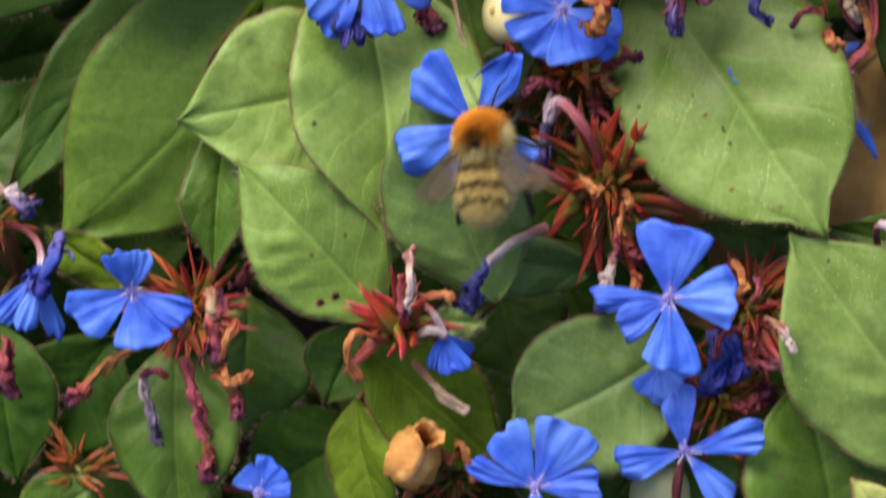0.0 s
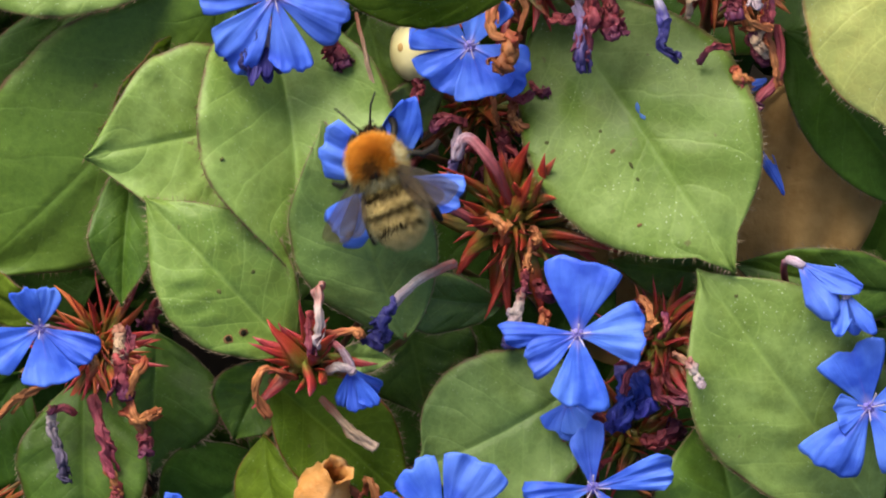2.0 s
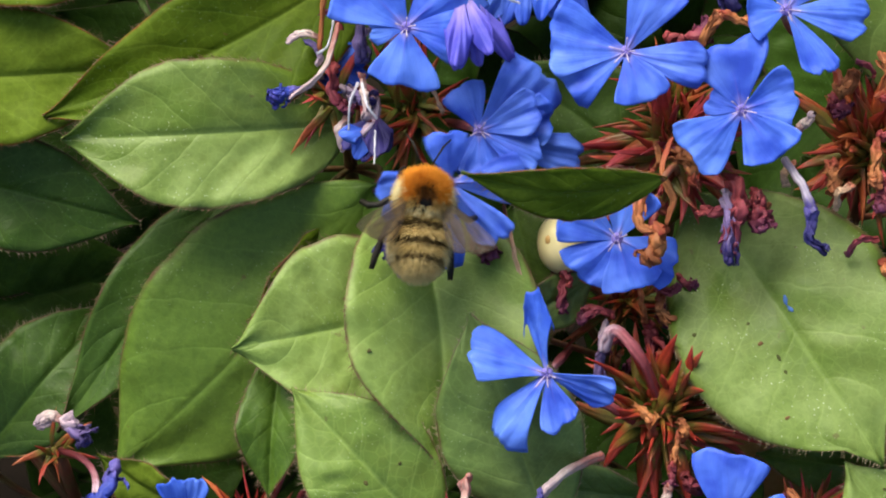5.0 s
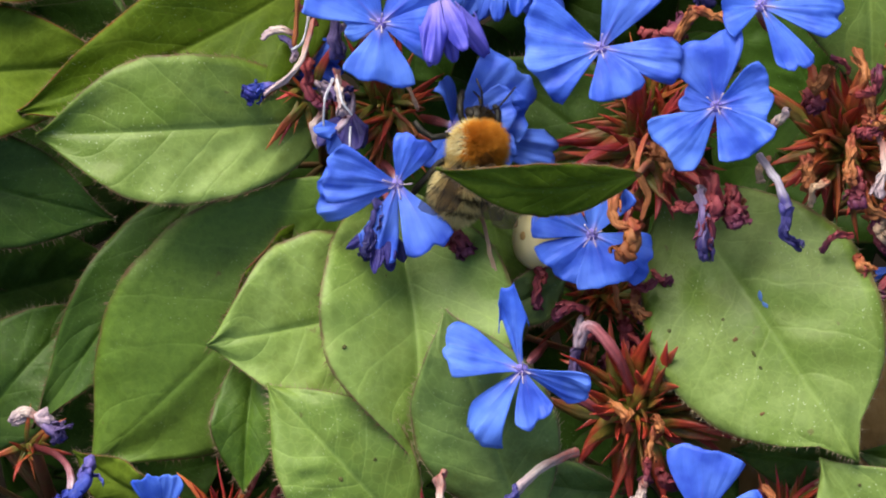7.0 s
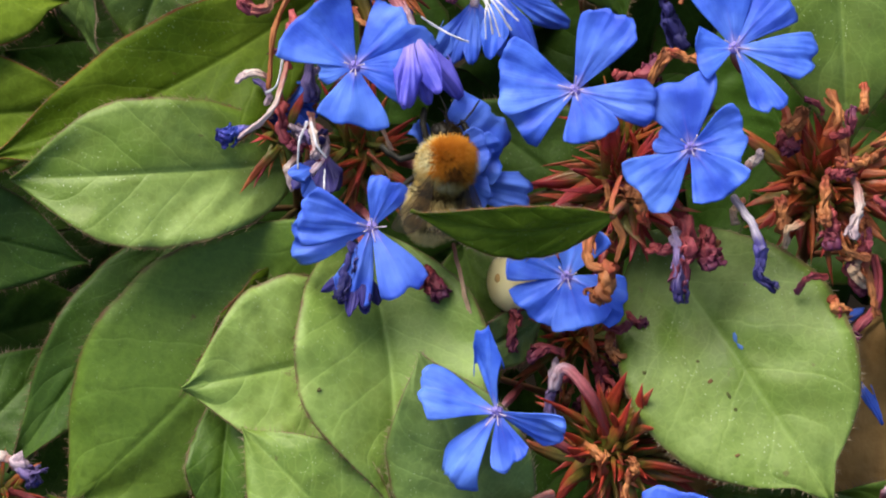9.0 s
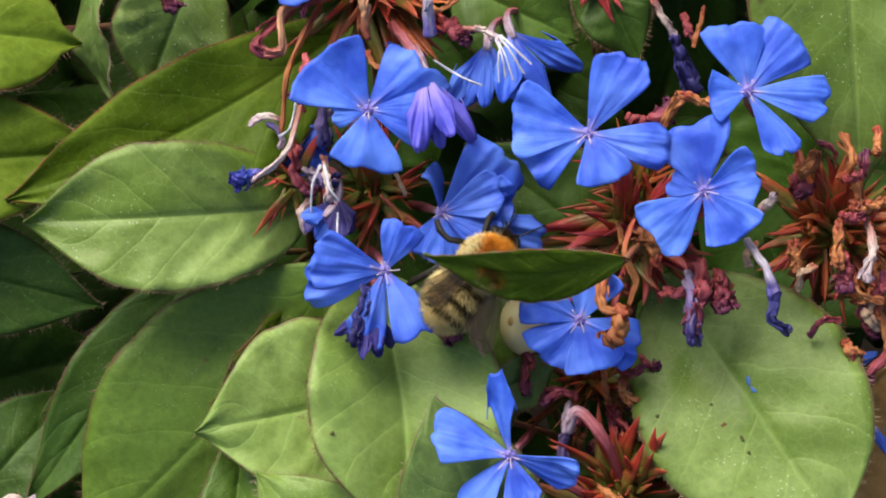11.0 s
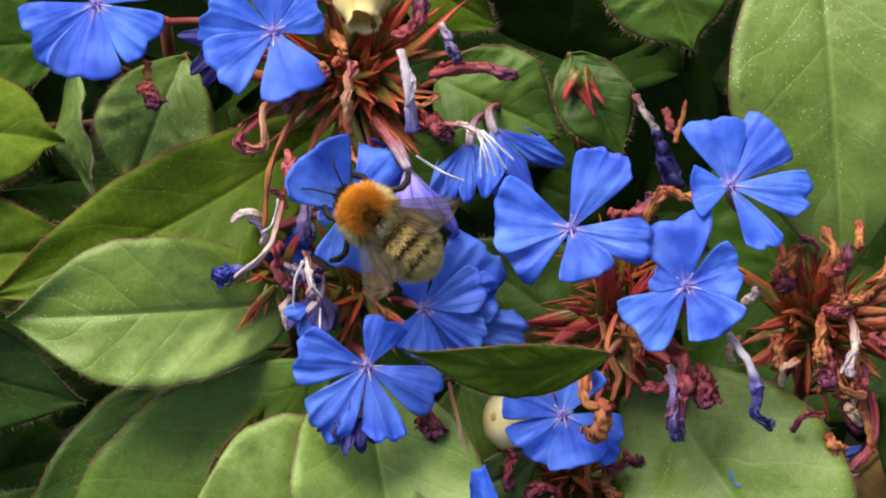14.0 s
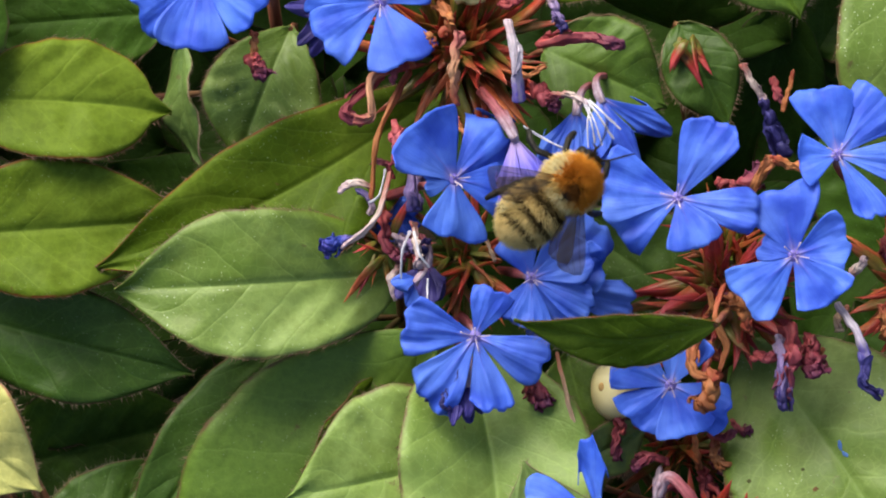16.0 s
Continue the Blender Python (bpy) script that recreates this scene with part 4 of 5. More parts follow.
withered(DRY_MAROON, 18, (1470, 380, 3), (1475, 440, 4), lobes=3)
withered(DRY_ORANGE, 11, (1460, 310, 3), (1462, 400, 5), crumple=0.3)
withered(DRY_MAROON, 10, (1550, 450, 1), (1550, 540, 1), (1510, 590, 1), (1505, 630, 1), crumple=0.3)
withered(DRY_ORANGE, 9, (1530, 460, 2), (1555, 560, 1), crumple=0.2)
withered(DRY_MAROON, 14, (1500, 470, 0), (1530, 520, 0), lobes=3)
withered(DRY_VIOLET, 13, (985, 640, -2), (975, 700, -1), (968, 780, -3), flare=1.2, lobes=2)
withered(TUBE, 17, (1085, 790, -2), (1045, 700, 3), (1000, 652, 2), (978, 690, 0), crumple=0.1, label="rosy bent flower tube")
withered(TUBE, 16, (1035, 812, -2), (965, 775, 3), (925, 752, 6), crumple=0.1, flare=0.7, label="rosy flower tube")
withered(DRY_MAROON, 10, (910, 545, -3), (905, 625, -3), crumple=0.3)
withered(DRY_ORANGE, 7, (1040, 560, -5), (1055, 640, -5), lobes=3)
withered(DRY_MAROON, 16, (1085, 560, -6), (1095, 650, -6), lobes=3)
withered(DRY_MAROON, 14, (1060, 640, -6), (1070, 690, -5), lobes=3)
withered(DRY_ORANGE, 9, (1085, 690, -2), (1088, 740, -2), crumple=0.35)
withered(DRY_ORANGE, 8, (1000, 720, -4), (1010, 690, -3))
withered(DRY_ORANGE, 9, (1115, 830, 2), (1105, 890, 3), crumple=0.25)
withered(DRY_MAROON, 12, (1105, 885, 3), (1100, 930, 3), crumple=0.25)
withered(DRY_WHITE, 12, (1100, 920, 3), (1080, 985, 3), flare=1.2)
withered(DRY_VIOLET, 13, (1080, 960, 1), (1070, 1025, 1), flare=1.3)
withered(DRY_WHITE, 12, (742, 905, 10), (735, 975, 11), (728, 1030, 9), crumple=0.3)
withered(DRY_ORANGE, 9, (700, 1080, 6), (640, 1065, 9), (625, 1105, 8), (650, 1150, 7), crumple=0.2)
withered(DRY_ORANGE, 10, (740, 1005, 9), (800, 995, 10), (810, 1005, 10))
withered(DRY_BEIGE, 8, (742, 1110, 4), (790, 1170, 4), (840, 1205, 4), flare=1.6)
withered(DRY_MAROON, 11, (720, 960, 10), (722, 1040, 10), crumple=0.25)
withered(DRY_BEIGE, 13, (383, 985, 4), (385, 1050, 5), crumple=0.2)
withered(DRY_MAROON, 18, (386, 1040, 5), (390, 1115, 5), lobes=3)
withered(DRY_ORANGE, 8, (432, 1045, 3), (412, 1075, 5), (398, 1115, 5))
withered(DRY_ORANGE, 8, (398, 1110, 4), (412, 1150, 5), (432, 1180, 3))
withered(DRY_MAROON, 16, (425, 1165, 3), (432, 1215, 3), lobes=3)
withered(DRY_ORANGE, 10, (290, 1080, 1), (210, 1110, 2), (150, 1170, 1), crumple=0.25)
withered(DRY_MAROON, 15, (160, 1160, 1), (130, 1195, 1), lobes=2)
withered(DRY_WHITE, 10, (265, 1130, 2), (262, 1165, 2))
withered(DUSK_VIOLET, 12, (264, 1165, 2), (275, 1215, 2), (286, 1268, 2), crumple=0.35, lobes=3)
withered(DRY_PINK, 15, (335, 1110, 2), (352, 1180, 2), (368, 1250, 1), crumple=0.25)
withered(DRY_ORANGE, 9, (362, 1230, 1), (385, 1290, 1), crumple=0.25)
withered(DRY_MAROON, 15, (380, 1270, 1), (372, 1330, 1), lobes=3)
withered(DRY_MAROON, 14, (450, 940, -8), (430, 990, -8), lobes=3)
withered(DRY_WHITE, 10, (1393, 1045, 8), (1420, 1095, 8))
withered(DRY_ORANGE, 12, (1340, 1060, 1), (1345, 1110, 1), lobes=3)
withered(DRY_ORANGE, 9, (820, 1300, -3), (825, 1260, 0), (850, 1330, 0), lobes=3)
withered(DRY_MAROON, 16, (22, 1075, -6), (14, 1130, -5), (26, 1182, -6), lobes=3)
withered(DRY_WHITE, 12, (30, 830, -3), (0, 805, -2), (-25, 830, -3))
withered(DRY_VIOLET, 20, (30, 815, -2), (62, 855, -2), lobes=4)
withered(DRY_WHITE, 10, (1134, -78, -12), (1150, -45, -12), (1172, -8, -13), crumple=0.15)
withered(WILTED_END, 15, (1168, -16, -13), (1184, 25, -14), (1208, 88, -15), crumple=0.28, flare=1.9, lobes=3)
withered(DRY_ORANGE, 6, (1224, -64, -12), (1215, -30, -12), (1204, 8, -12), crumple=0.25)
withered(DRY_MAROON, 8, (1188, -50, -14), (1196, -22, -13), (1210, -6, -13), crumple=0.3)
withered(DRY_MAROON, 18, (1086, 132, 0), (1126, 142, 1), (1166, 122, 0), crumple=0.4, lobes=4)


crumbs(1455, 340, 0, 150, 15, 21, (DRY_ORANGE, DRY_MAROON, DRY_ORANGE, DRY_BEIGE))
crumbs(1480, 480, -2, 70, 7, 22, (DRY_ORANGE, DRY_MAROON))
crumbs(1020, 600, -6, 105, 12, 23, (DRY_ORANGE, DRY_MAROON, DRY_MAROON))
crumbs(650, -100, 2, 120, 10, 24, (DRY_ORANGE, DRY_MAROON, DRY_ORANGE))
crumbs(360, 1090, 0, 80, 5, 25, (DRY_ORANGE, DRY_MAROON))
crumbs(1130, 420, 0, 90, 6, 26, (DRY_ORANGE, DRY_MAROON))
crumbs(1325, 1020, 0, 65, 7, 27, (DRY_ORANGE, DRY_BEIGE, DRY_MAROON))
crumbs(1100, 880, -2, 90, 4, 28, (DRY_ORANGE, DRY_MAROON))
crumbs(520, 200, -2, 80, 7, 29, (DRY_MAROON, DRY_VIOLET, DRY_WHITE), 8)
crumbs(820, 1320, -3, 70, 6, 30, (DRY_ORANGE, DRY_MAROON))
crumbs(1280, 1180, -5, 100, 6, 31, (DRY_MAROON, DRY_ORANGE))


# ---- small marks on leaves: bite holes with brown rims, specks, a scrap of petal ----
def leaf_at(x, y):
    """The leaf, place and normal first met at sheet place (x, y)."""
    way = (P(x, y, 0) - EYE).normalized()
    best = None
    for name, (grid, nor) in LEAVES.items():
        g = grid.reshape(-1, 3) - np.array(EYE)
        along = g @ np.array(way)
        off = np.linalg.norm(g - along[:, None] * np.array(way), axis=1)
        k = int(off.argmin())
        if off[k] < 0.0012 and (best is None or along[k] < best[0]):
            n = Vector(nor.reshape(-1, 3)[k])
            n = n if n.dot(AN) > 0 else -n
            foot = Vector(grid.reshape(-1, 3)[k])
            d = (foot - EYE).dot(n) / way.dot(n)
            best = (along[k], bpy.data.objects[name], EYE + way * d, n)
    return best[1:]


def mark(name, x, y, rx, ry, spin, material, label):
    ob, p, n = leaf_at(x, y)
    a = (AX * math.cos(radians(spin)) + AV * math.sin(radians(spin)))
    a = (a - n * a.dot(n)).normalized()
    c = n.cross(a)
    rnd = random.Random(int(x + y))
    rings = ((0.0, 0.10), (0.55, 0.11), (0.85, 0.09), (1.0, -0.02))
    verts, faces = [p + n * 0.00011], []
    for k, (r, z) in enumerate(rings[1:]):
        for j in range(12):
            g = 2 * math.pi * j / 12
            w = 0.75 * r * (1 + 0.45 * noise.noise(Vector((math.cos(g) * 1.5, math.sin(g) * 1.5, x * 0.37))))
            verts.append(p + a * (math.cos(g) * w * rx * UNIT) + c * (math.sin(g) * w * ry * UNIT) + n * (z / 1000))
    for j in range(12):
        faces.append((0, 1 + j, 1 + (j + 1) % 12))
    for k in range(2):
        for j in range(12):
            q, w = 1 + k * 12 + j, 1 + k * 12 + (j + 1) % 12
            faces.append((q, q + 12, w + 12, w))
    return mesh_object(name, verts, faces, material, ob, label)


MARK_RIM = plain_material("brown_scar", (0.10, 0.05, 0.02), (0.17, 0.09, 0.04), 0.8, 0.2, 900)
MARK_DARK = plain_material("dark_speck", (0.055, 0.062, 0.020), (0.095, 0.085, 0.032), 0.9, 0.1, 900)
# near-black disc colour that paints the shaded inside of a bite hole
MARK_HOLE_SHADE = plain_material("bite_hole", (0.008, 0.008, 0.005), (0.016, 0.014, 0.008), 0.9, 0.05, 900)
MARK_BLUE = plain_material("blue_scrap", (0.03, 0.08, 0.25), (0.06, 0.14, 0.36), 0.6, 0.3, 900)
for hx, hy in ((577, 1009), (603, 998)):
    mark("bite_scar", hx, hy, 13, 11, 20, MARK_RIM, "brown rim round a tiny bite hole")
    ob, _, nn = leaf_at(hx, hy)
    mark("bite_hole", hx, hy, 8, 7, 20, MARK_HOLE_SHADE, "tiny bite hole, its dark inside painted as a disc").matrix_basis = Matrix.Translation(nn * 0.00012)
for sx, sy, sr, st in ((1235, 640, 5, 4), (1257, 675, 7, 6), (1302, 725, 4, 6), (1305, 806, 8, 4), (1478, 932, 5, 4), (565, 690, 6, 5), (1290, 700, 4, 10), (1140, 660, 5, 5), (560, 925, 6, 6), (620, 890, 5, 4), (720, 1200, 6, 5), (1480, 560, 4, 3)):
    mark("speck", sx, sy, sr, st, 30, MARK_RIM if sr > 6 else MARK_DARK, "")
mark("petal_scrap", 1301, 598, 5, 15, 10, MARK_BLUE, "scrap of blue petal stuck to the leaf")
mark("petal_scrap", 1310, 614, 10, 5, -40, MARK_BLUE, "scrap of blue petal stuck to the leaf")

# ---- pale round berry behind a blue flower ----
def round_body(name, centre, rx, ry, rz, axes, material, parent, label="", rough=0.03, rows=18, cols=24):
    verts, faces, uvs = [], [], []
    for i in range(rows + 1):
        th = math.pi * i / rows
        for j in range(cols):
            ph = 2 * math.pi * j / cols
            d = Vector((math.sin(th) * math.cos(ph), math.sin(th) * math.sin(ph), math.cos(th)))
            k = 1 + rough * noise.noise(d * 2.3 + Vector(centre) * 90)
            verts.append(Vector(centre) + axes[0] * (d.x * rx * k) + axes[1] * (d.y * ry * k) + axes[2] * (d.z * rz * k))
            uvs.append((i / rows, j / cols))
    for i in range(rows):
        for j in range(cols):
            a, b = i * cols + j, i * cols + (j + 1) % cols
            faces.append((a, a + cols, b + cols, b))
    return mesh_object(name, verts, faces, material, parent, label, uvs)


def berry(x, y, h, size, skin, label, scar=None):
    c = P(x, y, h)
    thing = empty("berry", c)
    tagged(thing, label, "berry")
    round_body("skin", c, 0.0034 * size, 0.0042 * size, 0.0032 * size, (AX, AV, AN), skin, thing)
    for sx, sy, sr in scar or ():
        round_body("scar", P(sx, sy, h + 2.4), 0.0006 * sr, 0.0007 * sr, 0.0004, (AX, AV, AN), SCAR, thing, "small brown scar")
    v, f, u = tube_mesh(bezier(P(x + 20, y + 42, h - 2), P(x + 35, y + 72, h - 5), P(x + 95, y + 102, h - 7), 7), [0.0006] * 7, 6)
    mesh_object("stalk", v, f, STEM, thing, "", u)


berry(905, 498, -3, 1.0, BERRY, "pale cream round berry with a brown spot, behind a blue flower", ((883, 493, 1.0),))
berry(1182, 1352, -7, 1.25, BERRY_GREEN, "pale greenish round berry behind a star-like blue flower")


# ---- dry papery seed capsule with an open mouth ----
def capsule(foot, mouth, stalk_from, R, material, label):
    foot, mouth = P(*foot), P(*mouth)
    d = (mouth - foot).normalized()
    e = d.cross(AN).normalized()
    g = d.cross(e)
    thing = empty("seed_capsule", foot)
    tagged(thing, label, "seed capsule")
    prof = [(0.0, 0.05), (0.06, 0.55), (0.2, 0.9), (0.42, 1.0), (0.62, 0.84), (0.78, 0.54), (0.9, 0.44), (1.0, 0.54), (0.97, 0.45), (0.86, 0.36), (0.6, 0.7), (0.3, 0.7)]
    L = (mouth - foot).length
    verts, faces = [], []
    for i, (s, r) in enumerate(prof):
        for j in range(28):
            a = 2 * math.pi * j / 28
            k = 1 + 0.24 * noise.noise(Vector((math.cos(a) * 2, math.sin(a) * 2, s * 3))) + 0.10 * math.cos(a * 5 + s * 2) + 0.24 * noise.noise(Vector((math.cos(a) * 5, math.sin(a) * 5, s * 9)))
            z = s + (0.10 * noise.noise(Vector((math.cos(a) * 1.7, math.sin(a) * 1.7, 9))) if 6 < i < 10 else 0)
            verts.append(foot + d * (L * z) + (e * math.cos(a) + g * math.sin(a)) * (R * r * k))
    for i in range(len(prof) - 1):
        for j in range(28):
            a, b = i * 28 + j, i * 28 + (j + 1) % 28
            faces.append((a, a + 28, b + 28, b))
    mesh_object("shell", verts, faces, material, thing)
    v, f, u = tube_mesh(bezier(foot, foot - d * 0.004, P(*stalk_from), 7), [0.0007] * 7, 6)
    mesh_object("stalk", v, f, STEM, thing, "", u)


capsule((722, 1322, -2), (772, 1240, 4), (815, 1310, -7), 0.0040, CAPSULE, "dry orange-brown papery seed capsule with a torn open mouth")
capsule((640, -300, 2), (652, -204, 7), (640, -150, -4), 0.0043, CREAM, "cream-yellow papery seed capsule with a crinkled rim")


# ---- dead leaf on the soil ----
def dry_leaf():
    c = P(1556, 720, -20)
    right = AX
    up = AV

    def where(s, q):
        w = 0.0125 * max(outline(s, 0.5, 0.6), 0.02)
        z = 0.0018 * noise.noise(Vector((s * 4, q * 3, 2))) + 0.0009 * math.sin(s * 9 + q * 3)
        return c + right * (w * q + 0.004 * s) + up * (0.036 * (s - 0.55)) + AN * z

    v, f, u, _, _ = sheet_mesh(26, 19, where, 0.0003)
    ob = mesh_object("dead_leaf", v, f, LEAF_DRY, None, "", u)
    tagged(ob, "dry tan-brown dead leaf lying under the living leaves", "leaf")
    ribs = [tube_mesh([Vector(where(0.03 + 0.95 * i / 11, 0)) for i in range(12)], [0.00042 - 0.00003 * i for i in range(12)], 6)]
    for k in range(5):
        for sg in (-1, 1):
            ribs.append(tube_mesh([Vector(where(0.15 + 0.14 * k + 0.14 * i / 5, sg * 0.85 * i / 5)) for i in range(6)], [0.00016 - 0.00002 * i for i in range(6)], 5))
    v, f, u = join_parts(ribs)
    mesh_object("vein", v, f, LEAF_DRY, ob, "", u)
    d = P(1290, 930, -16)

    def where2(s, q):
        w = 0.010 * max(outline(s, 0.5, 0.6), 0.02)
        return d + right * (0.03 * (s - 0.5)) + up * (w * q) + AN * (0.0015 * noise.noise(Vector((s * 4, q * 3, 5))))

    v, f, u, _, _ = sheet_mesh(20, 13, where2, 0.0003)
    tagged(mesh_object("dead_leaf", v, f, LEAF_DRY, None, "", u), "small dry tan dead leaf between red bracts", "leaf")


dry_leaf()


# ---- dim leaves further down in the plant, with shade in their colour ----
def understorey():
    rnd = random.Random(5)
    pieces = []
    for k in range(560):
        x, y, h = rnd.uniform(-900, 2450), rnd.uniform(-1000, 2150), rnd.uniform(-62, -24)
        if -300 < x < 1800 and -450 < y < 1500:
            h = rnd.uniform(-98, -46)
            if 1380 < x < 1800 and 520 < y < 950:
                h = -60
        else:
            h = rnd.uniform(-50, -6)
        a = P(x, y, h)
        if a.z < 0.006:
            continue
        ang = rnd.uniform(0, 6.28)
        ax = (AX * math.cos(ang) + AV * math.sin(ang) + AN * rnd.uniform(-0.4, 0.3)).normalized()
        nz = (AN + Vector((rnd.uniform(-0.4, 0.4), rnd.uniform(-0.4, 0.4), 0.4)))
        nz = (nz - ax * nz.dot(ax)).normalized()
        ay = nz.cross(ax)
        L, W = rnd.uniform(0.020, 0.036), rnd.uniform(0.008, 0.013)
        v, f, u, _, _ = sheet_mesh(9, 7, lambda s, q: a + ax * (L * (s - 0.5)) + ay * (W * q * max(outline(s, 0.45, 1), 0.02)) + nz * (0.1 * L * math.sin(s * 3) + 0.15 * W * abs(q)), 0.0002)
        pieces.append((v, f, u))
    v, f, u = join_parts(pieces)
    ob = mesh_object("understorey_leaves", v, f, LEAF_SHADED, None, "", u)
    tagged(ob, "leaves deep inside the plant, their shade put into a dim dark green", "foliage", kind="stuff")


understorey()


# ---- the bumblebee: forward is +y, its back +z ----
FUR_ORANGE = plain_material("fur_orange", (0.40, 0.125, 0.010), (0.60, 0.24, 0.026), 0.75, 0.15, 900)
FUR_BROWN = plain_material("fur_brown", (0.10, 0.035, 0.006), (0.24, 0.09, 0.012), 0.75, 0.15, 900)
FUR_CREAM = plain_material("fur_cream", (0.58, 0.48, 0.24), (0.82, 0.74, 0.46), 0.75, 0.15, 900)
FUR_TAN = plain_material("fur_tan", (0.48, 0.33, 0.11), (0.74, 0.57, 0.26), 0.75, 0.15, 900)
FUR_DARK = plain_material("fur_dark", (0.028, 0.018, 0.008), (0.060, 0.040, 0.016), 1.0, 0.0, 900)
SHELL_DARK = plain_material("bee_skin", (0.006, 0.005, 0.004), (0.020, 0.016, 0.012), 0.5, 0.2, 1500)


SKIN_TAN = plain_material("abdomen_skin", (0.24, 0.16, 0.055), (0.42, 0.30, 0.12), 0.7, 0.2, 1500)


def wing_material():
    n = Nodes("wing_membrane")
    u, v = n.uv()
    where = n.add("ShaderNodeTexCoord").outputs["Object"]
    vein = n.step(n.math("ABSOLUTE", n.math("SUBTRACT", n.math("FRACT", n.math("MULTIPLY", n.math("ADD", v, n.math("MULTIPLY", u, 0.25)), 4.0)), 0.5)), 0.0, 0.07, 1.0, 0.0)
    body = n.finish(n.mix(vein, (0.110, 0.085, 0.062), (0.024, 0.016, 0.012)), 0.45, 0.25)
    clear = n.add("ShaderNodeBsdfTransparent")
    clear.inputs[0].default_value = (0.86, 0.82, 0.78, 1)
    m = n.add("ShaderNodeMixShader")
    n.link(n.math("ADD", 0.20, n.math("MULTIPLY", vein, 0.50)), m.inputs[0])
    n.link(clear.outputs[0], m.inputs[1])
    n.link(n.bsdf.outputs[0], m.inputs[2])
    n.link(m.outputs[0], n.out.inputs[0])
    return n.mat


WING = wing_material()
UNITY = (Vector((1, 0, 0)), Vector((0, 1, 0)), Vector((0, 0, 1)))
MM = 0.001


def fur(name, centre, radii, count, length, material, parent, keep, seed, back=0.5, label=""):
    """Fine tapered hairs over part of an egg-shaped body."""
    rnd = random.Random(seed)
    verts, faces = [], []
    made = 0
    for _ in range(count * 12):
        if made >= count:
            break
        d = Vector((rnd.gauss(0, 1), rnd.gauss(0, 1), rnd.gauss(0, 1))).normalized()
        if not keep(d, rnd):
            continue
        made += 1
        p = Vector((centre[0] + d.x * radii[0], centre[1] + d.y * radii[1], centre[2] + d.z * radii[2])) * MM
        out = (d + Vector((rnd.uniform(-0.35, 0.35), rnd.uniform(-0.35, 0.35) - back, rnd.uniform(-0.25, 0.25)))).normalized()
        size = length * rnd.uniform(0.6, 1.2) * MM
        e = out.cross(Vector((rnd.uniform(-1, 1), rnd.uniform(-1, 1), rnd.uniform(-1, 1)))).normalized() * (0.045 * MM)
        g = out.cross(e).normalized() * (0.045 * MM)
        mid = p + out * size * 0.55 + Vector((0, -back * 0.1 * size, 0))
        k = len(verts)
        verts += [p - e, p + e, p + g, mid - e * 0.7, mid + e * 0.7, mid + g * 0.7, p + out * size - Vector((0, back * 0.35 * size, 0))]
        faces += [(k, k + 1, k + 4, k + 3), (k + 1, k + 2, k + 5, k + 4), (k + 2, k, k + 3, k + 5), (k + 3, k + 4, k + 6), (k + 4, k + 5, k + 6), (k + 5, k + 3, k + 6)]
    return mesh_object(name, verts, faces, material, parent, label)


def leg(parent, points, name="leg"):
    pts = [Vector(p) * MM for p in points]
    n = len(pts)
    rad = [0.50, 0.46, 0.46, 0.50, 0.36, 0.18, 0.14][:n]
    v, f, u = tube_mesh(pts, [r * MM for r in rad], 7)
    return mesh_object(name, v, f, SHELL_DARK, parent, "", u)


def wing(parent, side, long, wide, foot, sweep):
    """A thin wing, built in its own space with its hinge at the origin; out along x."""
    def where(s, q):
        w = wide * (0.18 + 0.82 * math.sin(min(1, s * 1.05) * math.pi * 0.62) ** 1.1) * (1 if s < 0.8 else math.sqrt(max(0.02, 1 - ((s - 0.8) / 0.205) ** 2)))
        return Vector((side * s * long, -w * (q * 0.5 + 0.35) + 0.0, 0.10 * math.sin(q * 6 + s * 3) * s)) * MM
    v, f, u, _, _ = sheet_mesh(14, 9, where, 0.03 * MM)
    ob = mesh_object("wing", v, f, WING, None, "smoky transparent veined wing", u)
    ob.parent = parent
    ob.matrix_basis = pose(foot[0] * MM, foot[1] * MM, foot[2] * MM, 0, 0, sweep)
    return ob


